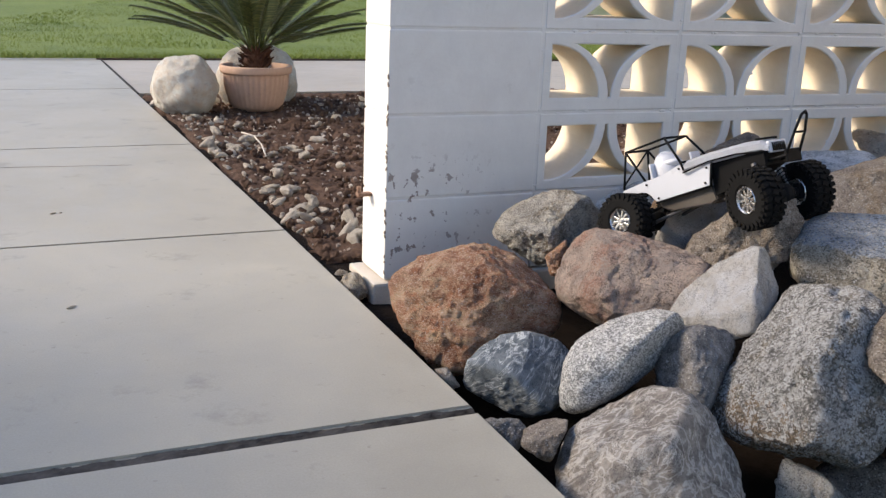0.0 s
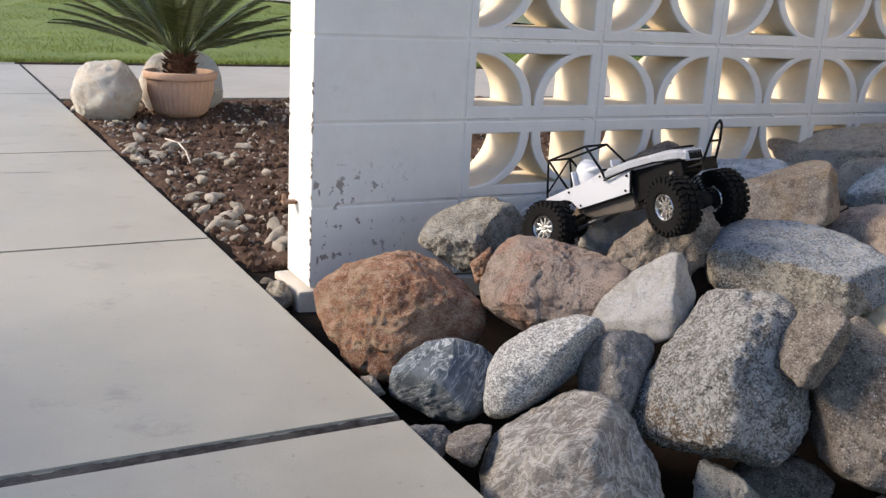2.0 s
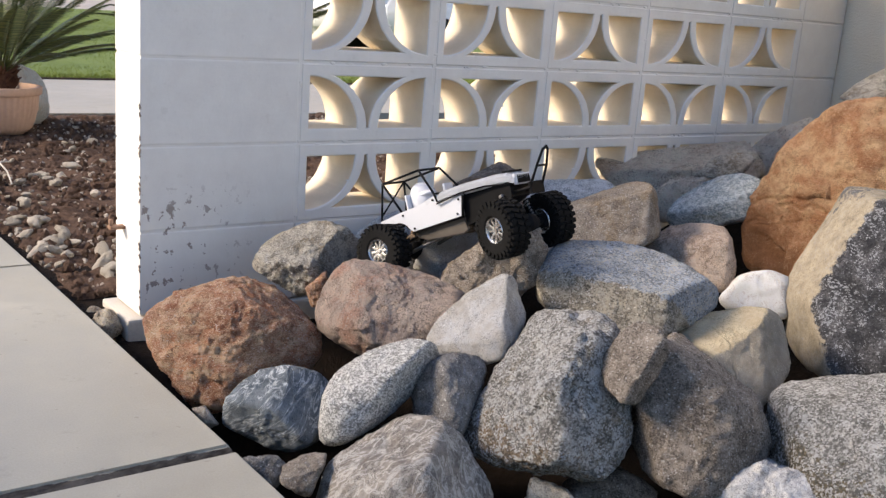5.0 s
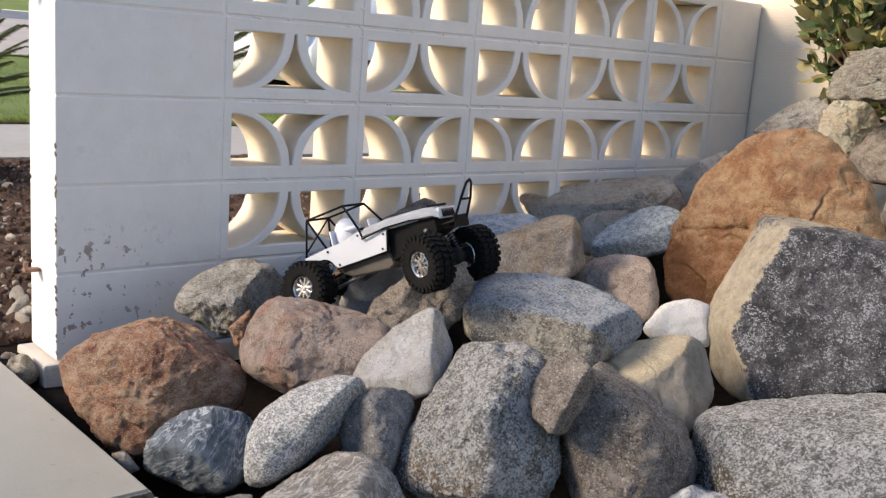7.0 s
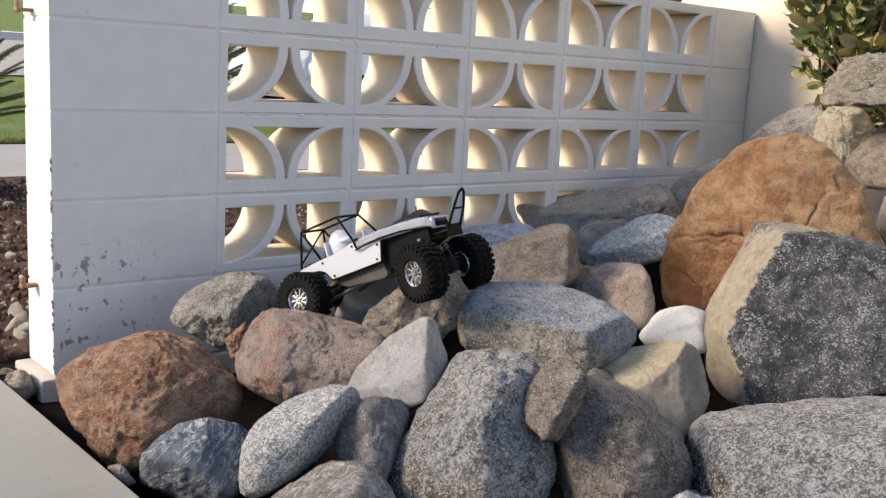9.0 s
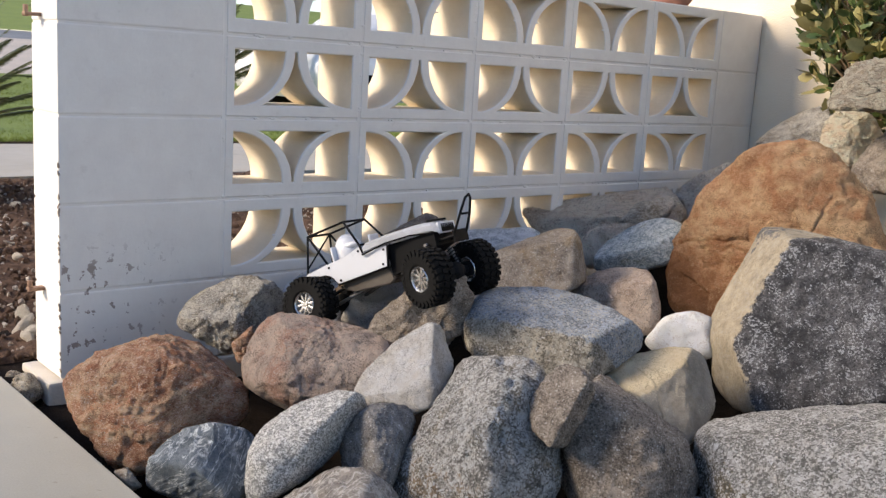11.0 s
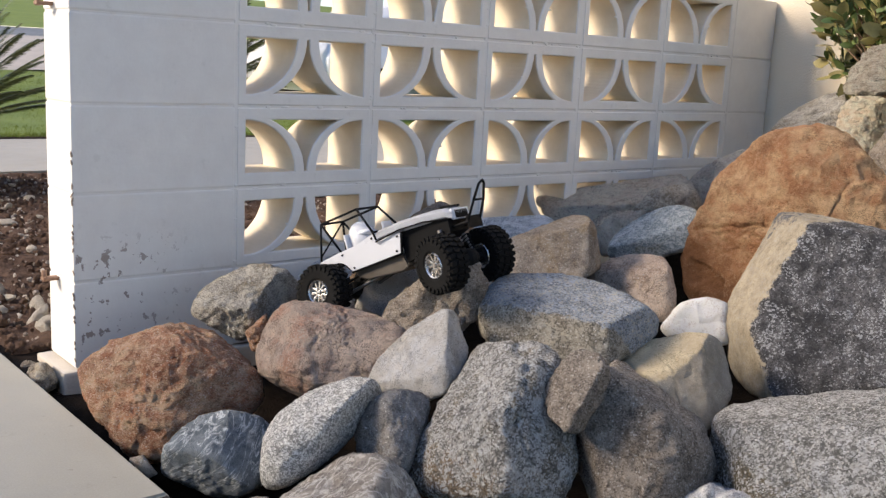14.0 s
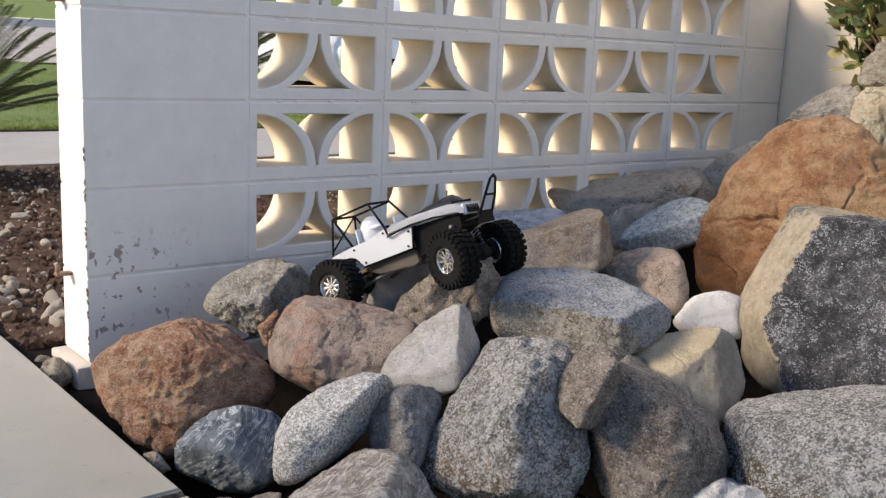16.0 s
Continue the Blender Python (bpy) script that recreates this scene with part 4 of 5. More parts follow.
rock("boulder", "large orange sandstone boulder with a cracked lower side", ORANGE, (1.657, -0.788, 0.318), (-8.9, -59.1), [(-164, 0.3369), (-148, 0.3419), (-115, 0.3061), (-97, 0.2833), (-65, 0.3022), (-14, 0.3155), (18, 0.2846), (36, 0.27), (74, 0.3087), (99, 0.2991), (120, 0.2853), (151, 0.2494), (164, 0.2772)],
     deep=(0.218, 0.218), sharp=15, soften=0.97, lumps=0.05, seed=20, facets=[(180, 58, 0.1827), (-161, 47, 0.1996)], grit=0.7, shard=0.045, chips=0,
     fissures=[([(-0.300, -0.021), (-0.251, 0.003), (-0.178, 0.015), (-0.113, 0.016), (-0.039, 0.028), (0.05, 0.02)], 0.0045, 0.016),
               ([(-0.185, -0.008), (-0.113, -0.004), (-0.055, -0.016)], 0.005, 0.014), ([(-0.113, 0.236), (-0.031, 0.250), (0.067, 0.262)], 0.005, 0.010),
               ([(-0.096, 0.126), (0.0, 0.131)], 0.003, 0.007), ([(-0.251, -0.010), (-0.270, -0.078), (-0.292, -0.16)], 0.005, 0.014),
               ([(-0.235, -0.115), (-0.185, -0.155)], 0.026, 0.050), ([(-0.26, -0.05), (-0.17, -0.06), (-0.06, -0.055)], 0.028, 0.014)])
rock("rock", "pinkish tan speckled rock", TANSPECK, (1.168, -0.656, 0.207), (-12.2, -50.7), [(-122, 0.0535), (-73, 0.0964), (0, 0.1133), (15, 0.1113), (34, 0.1121), (83, 0.0942), (105, 0.0882), (122, 0.0926), (149, 0.1049)],
     deep=(0.092, 0.092), sharp=15, soften=0.98, lumps=0.05, seed=21, facets=[(107, 26, 0.0616), (172, 63, 0.0625)], grit=0.6, shard=0.03, chips=3)
rock("boulder", "grey granite block, sky reflection painted blue on its top, tan underside", BLUECAP, (0.725, -0.859, 0.228), (-14.3, -48.5), [(-172, 0.2043), (-152, 0.1881), (-117, 0.1322), (-102, 0.1061), (-85, 0.103), (-62, 0.1189), (-50, 0.1339), (-20, 0.1786), (37, 0.1606), (65, 0.1065), (83, 0.0974), (94, 0.1001), (128, 0.1573), (146, 0.1833)],
     deep=(0.103, 0.103), sharp=28, soften=1, lumps=0.04, seed=22, facets=[(91, 28, 0.0478), (-172, 76, 0.0901), (-8, 38, 0.1365), (-165, 25, 0.1725), (126, 37, 0.1122)], grit=0.8, shard=0.025, chips=2)
rock("rock", "white smooth quartz stone", WHITE, (1.175, -0.850, 0.164), (-13.9, -54.5), [(-129, 0.069), (-82, 0.058), (6, 0.079), (78, 0.067), (109, 0.050), (147, 0.052)],
     deep=(0.063, 0.063), sharp=16, soften=0.93, lumps=0.0475, seed=23, grit=0.4, shard=0, chips=9)
rock("rock", "tan angular stone with a grey broken face", TANGREY, (0.843, -1.06, 0.134), (-17.4, -53.8), [(-123, 0.0435), (-49, 0.1087), (-21, 0.1082), (9, 0.1085), (20, 0.1076), (58, 0.1185), (92, 0.1022), (111, 0.091), (137, 0.1014)],
     deep=(0.092, 0.092), sharp=34, soften=1, lumps=0.035, seed=24, facets=[(102, 41, 0.054), (47, 58, 0.0555), (27, 38, 0.0624)], grit=0.4, shard=0.02, chips=2)
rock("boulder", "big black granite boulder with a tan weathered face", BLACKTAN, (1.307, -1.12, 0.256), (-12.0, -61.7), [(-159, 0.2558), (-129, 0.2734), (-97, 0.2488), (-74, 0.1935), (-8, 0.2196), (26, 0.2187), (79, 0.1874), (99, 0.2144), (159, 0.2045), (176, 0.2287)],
     deep=(0.164, 0.164), sharp=36, soften=1, lumps=0.03, seed=25, facets=[(102, 77, 0.1254), (154, 26, 0.1634), (-163, 28, 0.2196), (87, 12, 0.1763)], grit=0.5, shard=0.012, chips=0)
rock("rock", "pale grey pointed rock", PALE, (0.4, -0.775, 0.174), (-17.4, -38.5), [(-152, 0.1066), (-105, 0.0952), (-69, 0.0848), (-36, 0.0846), (-15, 0.0902), (11, 0.1016), (28, 0.1046), (88, 0.0998), (126, 0.055), (138, 0.0541), (155, 0.0694)],
     deep=(0.086, 0.086), sharp=22, soften=1, lumps=0.045, seed=26, facets=[(129, 44, 0.0297), (24, 30, 0.0765), (-146, 60, 0.0734)], grit=0.5, shard=0.03, chips=2)
rock("rock", "black and white speckled oval granite rock", SALT, (0.172, -0.791, 0.072), (-21.5, -34.4), [(-176, 0.1221), (-141, 0.1506), (-87, 0.1056), (-56, 0.0508), (-42, 0.0466), (-9, 0.1023), (73, 0.1187), (113, 0.0812), (128, 0.0824), (156, 0.097), (172, 0.1106)],
     deep=(0.097, 0.097), sharp=9, soften=0.95, lumps=0.045, seed=27, facets=[(-28, 24, 0.0467), (116, 31, 0.0663)], grit=0.5, shard=0.015, chips=2)
rock("rock", "dark grey smooth rock", DARKGREY, (0.272, -0.878, 0.073), (-21.5, -38.8), [(-174, 0.0774), (-147, 0.0823), (-110, 0.0891), (-78, 0.0844), (-18, 0.0442), (46, 0.1002), (94, 0.0883), (120, 0.0789), (153, 0.0754)],
     deep=(0.076, 0.076), sharp=8, soften=0.97, lumps=0.07, seed=28, facets=[(174, 42, 0.0499), (40, 41, 0.0448)], grit=0.8, shard=0.03, chips=0)
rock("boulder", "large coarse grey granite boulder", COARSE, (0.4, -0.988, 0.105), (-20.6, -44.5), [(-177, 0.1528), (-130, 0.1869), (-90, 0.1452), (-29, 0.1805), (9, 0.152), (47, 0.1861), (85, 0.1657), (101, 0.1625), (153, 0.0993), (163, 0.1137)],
     deep=(0.162, 0.162), sharp=15, soften=1, lumps=0.06, seed=29, facets=[(90, 19, 0.1354), (143, 30, 0.0693), (-178, 54, 0.1031), (22, 50, 0.1276), (15, 50, 0.1253), (-98, 18, 0.1493)], grit=1.0, shard=0.05, chips=4)
rock("rock", "brown gritty rock wedged on a larger one", BROWNGRIT, (0.485, -1.115, 0.19), (-18.7, -48.1), [(-148, 0.0601), (-133, 0.0638), (-88, 0.0721), (-27, 0.0435), (-15, 0.045), (26, 0.0651), (69, 0.0736), (107, 0.0687), (140, 0.0541), (172, 0.0535)],
     deep=(0.065, 0.065), sharp=16, soften=1, lumps=0.07, seed=30, facets=[(146, 48, 0.032), (-21, 28, 0.0427), (144, 31, 0.0413)], grit=1.0, shard=0.05, chips=3)
rock("boulder", "brown gritty angular boulder", BROWNGRIT, (0.625, -1.155, 0.078), (-21.1, -52.1), [(-161, 0.1358), (-145, 0.1347), (-99, 0.1354), (-47, 0.1478), (0, 0.1385), (28, 0.1171), (58, 0.1022), (143, 0.1425), (158, 0.1285)],
     deep=(0.13, 0.13), sharp=15, soften=1, lumps=0.05, seed=31, facets=[(98, 79, 0.1114), (33, 29, 0.0964), (59, 18, 0.0894), (-161, 19, 0.1212), (-5, 36, 0.1135)], grit=1.0, shard=0.035, chips=2)
rock("boulder", "large light grey granite boulder, darker and browner underneath", GRANITE_BROWN_BASE, (0.876, -1.415, 0.076), (-20.1, -63.4), [(-176, 0.2529), (-142, 0.2374), (-110, 0.1858), (-81, 0.1348), (-54, 0.1448), (-13, 0.2038), (28, 0.2346), (88, 0.1666), (107, 0.1362), (144, 0.219), (166, 0.2454)],
     deep=(0.173, 0.173), sharp=22, soften=1, lumps=0.045, seed=32, facets=[(104, 19, 0.0908), (120, 58, 0.1184), (-167, 27, 0.2089)], grit=0.8, shard=0.03, chips=3)
rock("boulder", "grey boulder with pale swirling bands", SWIRL, (0.103, -0.989, -0.033), (-27.2, -36.5), [(-155, 0.1539), (-107, 0.1433), (-69, 0.1349), (0, 0.1607), (29, 0.1446), (44, 0.1401), (78, 0.1469), (126, 0.1276), (152, 0.1466), (170, 0.1572)],
     deep=(0.13, 0.13), sharp=14, soften=0.96, lumps=0.05, seed=33, facets=[(120, 31, 0.091), (161, 39, 0.1088), (28, 36, 0.1091)], grit=0.5, shard=0.03, chips=2)
rock("rock", "dark blue-grey rock with white marbling", MARBLE, (0.055, -0.616, -0.009), (-22.7, -28.1), [(-172, 0.1093), (-115, 0.0759), (-103, 0.0768), (-63, 0.0892), (-16, 0.1011), (13, 0.1105), (64, 0.1001), (88, 0.0865), (116, 0.0844), (138, 0.0927), (169, 0.106)],
     deep=(0.097, 0.097), sharp=13, soften=0.96, lumps=0.05, seed=34, facets=[(-127, 38, 0.0649), (106, 32, 0.0595), (47, 45, 0.0587)], grit=0.5, shard=0.02, chips=2)
rock("stone", "small grey-brown rock beside the concrete slab", TANBROWN, (-0.026, -0.871, -0.011), (-26.2, -30.0), [(-122, 0.0338), (-98, 0.034), (-24, 0.0269), (-15, 0.029), (82, 0.0396), (100, 0.035), (132, 0.0319), (165, 0.0345)],
     deep=(0.038, 0.038), sharp=14, soften=0.96, lumps=0.08, seed=35, facets=[(110, 24, 0.0155)], grit=1.0, shard=0.04, chips=3)
rock("stone", "small dark stone beside the concrete slab", DARKGREY, (-0.062, -0.800, -0.034), (-26.1, -28.3), [(-148, 0.022), (-115, 0.017), (-32, 0.028), (45, 0.034), (94, 0.028)],
     deep=(0.028, 0.028), sharp=16, soften=0.93, lumps=0.095, seed=36, shard=0, chips=9)
rock("rock", "pale brown rock low in the gap", GRANITE_PALE, (0.351, -1.100, -0.077), (-27.1, -46.8), [(-165, 0.051), (-76, 0.065), (5, 0.052), (59, 0.041), (80, 0.048), (169, 0.059)],
     deep=(0.057, 0.057), sharp=28.8, soften=0.93, lumps=0.095, seed=37, shard=0.04, chips=16)
rock("rock", "dark brown rock low in the gap", BROWNGRIT, (0.532, -1.059, -0.109), (-25.8, -49.8), [(-154, 0.082), (-75, 0.062), (-18, 0.074), (65, 0.061), (97, 0.057), (140, 0.081)],
     deep=(0.069, 0.069), sharp=22.4, soften=0.93, lumps=0.095, seed=38, shard=0.04, chips=16)
rock("rock", "pale grey rock under the brown boulder", GRANITE_FINE, (0.669, -1.292, -0.057), (-24.9, -57.9), [(-150, 0.123), (-69, 0.075), (25, 0.099), (84, 0.085), (128, 0.074), (148, 0.083)],
     deep=(0.098, 0.098), sharp=22.4, soften=0.93, lumps=0.095, seed=39, shard=0.04, chips=16)
rock("rock", "layered brown rock on top of the stack", LAYER, (2.188, -0.765, 0.79), (0.8, -63.5), [(-120, 0.1365), (-86, 0.0743), (-13, 0.1446), (45, 0.1245), (95, 0.0733), (147, 0.1077), (163, 0.1269)],
     deep=(0.093, 0.093), sharp=28, soften=1, lumps=0.07, seed=40, facets=[(149, 33, 0.0844), (109, 61, 0.056)], grit=1.0, shard=0.1, chips=3)
rock("rock", "tan speckled slab rock against the house wall", GRANITE_PALE, (2.333, -0.407, 0.627), (-1.9, -59.4), [(-106, 0.0888), (-85, 0.0867), (-35, 0.1229), (18, 0.1195), (111, 0.0526), (124, 0.0417), (137, 0.0546)],
     deep=(0.065, 0.065), sharp=24, soften=1, lumps=0.06, seed=41, facets=[(119, 28, 0.0135)], grit=1.0, shard=0.07, chips=3)
rock("rock", "cream and tan angular rock in the stack", CREAM, (2.335, -0.618, 0.611), (-2.2, -62.4), [(-169, 0.1017), (-125, 0.1105), (-78, 0.1043), (-24, 0.0867), (35, 0.0862), (63, 0.0926), (109, 0.1049), (136, 0.1063), (174, 0.0971)],
     deep=(0.076, 0.076), sharp=26, soften=1, lumps=0.06, seed=42, facets=[(100, 44, 0.0576), (28, 49, 0.0434)], grit=1.0, shard=0.09, chips=4)
rock("rock", "grey-brown rock in the stack", BROWN_PALE, (2.271, -0.831, 0.577), (-2.9, -65.2), [(-129, 0.1668), (-88, 0.1162), (-67, 0.1232), (8, 0.1679), (68, 0.1158), (114, 0.1042), (142, 0.1004), (157, 0.1223)],
     deep=(0.108, 0.108), sharp=18, soften=1, lumps=0.07, seed=43, facets=[(136, 32, 0.067), (-164, 55, 0.1011)], grit=1.0, shard=0.05, chips=4)
rock("rock", "grey rock behind the orange boulder", GRITBROWN, (2.241, -0.916, 0.388), (-6.4, -66.4), [(-145, 0.099), (-69, 0.088), (37, 0.052), (124, 0.091), (178, 0.092)],
     deep=(0.099, 0.099), sharp=22.4, soften=0.93, lumps=0.095, seed=44, shard=0.04, chips=16)
rock("stone", "small grey-brown stone at the slab edge", GRITBROWN, (-0.064, -0.550, -0.028), (-23.0, -24.5), [(-137, 0.010), (-69, 0.023), (38, 0.011), (107, 0.022)],
     deep=(0.022, 0.022), sharp=9.6, soften=0.83, lumps=0.095, seed=45, shard=0, chips=9)

# ---- bed behind the wall: pot, palm, boulders, stones ----
def flower_pot(m, top, base, tall, label, clay, flute, ribs=36):
    thing = holder("flower_pot", m, label, "plant pot")
    bm = bmesh.new()
    n = ribs * 4
    prof = [(base * 0.86, 0.0), (base + (top - base) * 0.30, tall * 0.14), (base + (top - base) * 0.74, tall * 0.52), (top * 0.94, tall * 0.84)]
    rings = []
    for k, (r, z) in enumerate(prof):
        ring = []
        for i in range(n):
            wave = 1.0 - (flute if k in (1, 2) else 0.0) * (0.5 + 0.5 * math.cos(2 * math.pi * i / 4))
            a = 2 * math.pi * i / n
            ring.append(bm.verts.new((r * wave * math.cos(a), r * wave * math.sin(a), z)))
        rings.append(ring)
    for a, b in zip(rings, rings[1:]):
        for i in range(n):
            bm.faces.new((a[i], a[(i + 1) % n], b[(i + 1) % n], b[i]))
    bm.faces.new(rings[0][::-1])
    part("body", bm, clay, thing, "", True)
    bm = bmesh.new()
    lathe(bm, [(top * 0.92, tall * 0.82), (top * 1.0, tall * 0.835), (top * 1.02, tall * 0.86), (top * 1.03, tall * 0.985), (top * 1.02, tall), (top * 0.92, tall), (top * 0.87, tall * 0.86), (top * 0.8, tall * 0.80)], 64)
    part("rim", bm, clay, thing, "", True)
    bm = bmesh.new()
    lathe(bm, [(0.001, tall * 0.90), (top * 0.5, tall * 0.89), (top * 0.88, tall * 0.87)][::-1], 32)
    part("potting_soil", bm, SOIL, thing, "dark potting soil")
    return thing


flower_pot(pose(0.385, 3.05, -0.005), 0.184, 0.122, 0.235, "fluted terracotta pot with a sago palm, on the soil", TERRACOTTA, 0.055)
flower_pot(pose(2.225, 0.085, TOP), 0.105, 0.074, 0.18, "plain red-brown clay pot standing on the block wall", REDCLAY, 0.0)


def sago_palm(m, label, seed, stem, reach=1.0):
    thing = holder("sago_palm", m, label, "palm", "sago palms")
    rng = random.Random(seed)
    bm = bmesh.new()
    if stem:
        lathe(bm, [(0.085, -stem), (0.070, -stem * 0.5), (0.060, 0.0)], 20)
    lathe(bm, [(0.060, -0.03), (0.066, 0.03), (0.060, 0.09), (0.04, 0.125), (0.001, 0.14)], 24)
    for k in range(110):
        a, z = rng.uniform(0, 6.283), rng.uniform(-0.02, 0.12)
        r = 0.064
        d = Vector((math.cos(a), math.sin(a), rng.uniform(0.3, 1.3))).normalized()
        p = Vector((r * math.cos(a), r * math.sin(a), z))
        rod(bm, p - d * 0.01, p + d * rng.uniform(0.02, 0.045), 0.009, 0.002, 5)
    part("trunk", bm, BARK, thing, "shaggy brown trunk")
    for k in range(66):
        a = k * 2.39996 + rng.uniform(-0.2, 0.2)
        lift = 0.36 + 1.06 * (k / 66) ** 0.9
        length = rng.uniform(0.62, 0.80) * reach
        bm = bmesh.new()
        p = Vector((0.03 * math.cos(a), 0.03 * math.sin(a), 0.09))
        out = Vector((math.cos(a), math.sin(a), 0))
        side = Vector((-math.sin(a), math.cos(a), 0))
        spine, n = [], 24
        el = lift
        for i in range(n + 1):
            spine.append((p.copy(), out * math.cos(el) + Vector((0, 0, math.sin(el)))))
            p += spine[-1][1] * (length / n)
            el -= 0.006 + 0.032 * i / n
        for i in range(n):
            w0, w1 = 0.004 * (1 - i / n) + 0.001, 0.004 * (1 - (i + 1) / n) + 0.001
            q0, q1 = spine[i][0], spine[i + 1][0]
            bm.faces.new([bm.verts.new(c) for c in (q0 - side * w0, q0 + side * w0, q1 + side * w1, q1 - side * w1)])
        count = 50
        for i in range(count):
            f = 0.22 + 0.77 * i / count
            j = min(n - 1, int(f * n))
            q, t = spine[j]
            q = q + t * (length / n) * (f * n - j)
            up = side.cross(t)
            span = (0.026 + 0.058 * math.sin(math.pi * min(1.0, (f - 0.15) * 1.15))) * rng.uniform(0.85, 1.1)
            for sgn in (-1, 1):
                tip = q + (side * sgn * 0.72 + t * 0.62 + up * 0.22).normalized() * span
                wid = t * 0.0026
                mid = (q + tip) / 2 + Vector((0, 0, 0.005))
                bm.faces.new([bm.verts.new(c) for c in (q - wid, q + wid, mid + wid, tip, mid - wid)])
        part("frond", bm, FROND, thing)
    return thing


sago_palm(pose(0.385, 3.05, 0.20), "dark green sago palm growing in a terracotta pot", 3, 0.0)
sago_palm(pose(1.62, 3.05, 0.32), "dark green sago palm planted in the soil behind the wall", 9, 0.34, 1.1)


def garden_boulder(place, size, seed, label):
    rng = random.Random(seed)
    planes = []
    for i in range(26):
        z = 1 - 2 * (i + 0.5) / 26
        a = i * 2.39996
        u = Vector((math.sqrt(1 - z * z) * math.cos(a), math.sqrt(1 - z * z) * math.sin(a), z))
        planes.append((tuple(u), Vector((u.x * size[0], u.y * size[1], u.z * size[2])).length * rng.uniform(0.94, 1.08)))
    ob = new("boulder", rock_mesh("boulder", planes, 22.0, 0.06, seed, BOULDER, 5, 8))
    ob.matrix_world = pose(*place, 0, 0, seed * 20)
    return tagged(ob, label, "rock", "boulders beside the pot")


garden_boulder((0.02, 3.03, 0.12), (0.19, 0.17, 0.155), 41, "pale tan rounded boulder on the soil beside the pot")
garden_boulder((0.46, 3.36, 0.12), (0.30, 0.16, 0.20), 47, "pale tan boulder behind the terracotta pot")


def pebble_mesh(seed, material):
    rng = random.Random(seed)
    sz = (rng.uniform(0.8, 1.2), rng.uniform(0.6, 0.9), rng.uniform(0.45, 0.7))
    planes = []
    for i in range(16):
        z = 1 - 2 * (i + 0.5) / 16
        a = i * 2.39996
        u = Vector((math.sqrt(1 - z * z) * math.cos(a), math.sqrt(1 - z * z) * math.sin(a), z))
        planes.append((tuple(u), Vector((u.x * sz[0], u.y * sz[1], u.z * sz[2])).length * rng.uniform(0.9, 1.1)))
    return rock_mesh("stone", planes, 40.0, 0.16, seed, material, 3, 14, 0.12, 0.0, (), (0.70, 0.92))


PEBBLES = [pebble_mesh(60 + i, PEBBLE) for i in range(7)]
rng = random.Random(11)
for i in range(270):
    if i < 165:
        y = rng.uniform(0.25, 3.3)
        x = EDGE(y) + abs(rng.gauss(0, 0.16)) + 0.03
    else:
        x, y = rng.uniform(-0.05, 2.3), rng.uniform(0.28, 3.5)
    if (x - 0.385) ** 2 + (y - 3.05) ** 2 < 0.05 or (x - 0.02) ** 2 + (y - 3.03) ** 2 < 0.05:
        continue
    s = rng.choice((0.007, 0.008, 0.010, 0.012, 0.014, 0.018, 0.025, 0.025) if i % 9 else (0.022, 0.030)) * rng.uniform(0.8, 1.2)
    ob = new("stone", PEBBLES[i % 7])
    ob.matrix_world = pose(x, y, s * 0.25, rng.uniform(-30, 30), rng.uniform(-30, 30), rng.uniform(0, 360)) @ Matrix.Diagonal((s * rng.uniform(0.9, 1.7), s, s * rng.uniform(0.5, 0.95), 1))
    tagged(ob, "rounded tan-grey stone lying on the soil", "stone", "stones in the soil bed")


RUBBLE = stone("broken_concrete", (0.58, 0.48, 0.37), (0.36, 0.285, 0.21), (0.10, 0.085, 0.07), 190, 0.4, 12, (0.78, 0.74, 0.68), 0.4, relief=1.0, fleck=0.08)


def rubble(place, size, turn, seed):
    rng = random.Random(seed)
    planes = []
    for i in range(14):
        z = 1 - 2 * (i + 0.5) / 14
        a = i * 2.39996
        u = Vector((math.sqrt(1 - z * z) * math.cos(a), math.sqrt(1 - z * z) * math.sin(a), z))
        planes.append((tuple(u), Vector((u.x * size[0], u.y * size[1], u.z * size[2])).length * rng.uniform(0.85, 1.1)))
    ob = new("stone", rock_mesh("stone", planes, 34.0, 0.10, seed, RUBBLE, 5, 5, 0.10, 1.0))
    ob.matrix_world = pose(*place, rng.uniform(-12, 12), rng.uniform(-12, 12), turn)
    tagged(ob, "pale broken lump of rubble at the foot of the pillar", "stone", "rubble at the pillar")


for x, y, z, size, turn in ((-0.064, 0.035, -0.022, (0.050, 0.030, 0.028), 72), (-0.058, 0.155, -0.030, (0.022, 0.018, 0.015), 10)):
    rubble((x, y, z), size, turn, 71 + round(turn))
# flattened pebbles added in place of a dark spot and two small leaves
for x, y, s in ((-0.723, 0.003, 0.007), (-0.722, 0.893, 0.006), (-0.70, 0.90, 0.004)):
    ob = new("dirt_crumb", PEBBLES[3])
    ob.matrix_world = pose(x, y, s * 0.3, 0, 0, 40) @ Matrix.Diagonal((s * 2, s, s * 0.5, 1))
    tagged(ob, "small dark speck on the concrete", "dirt", "crumbs on the drive")


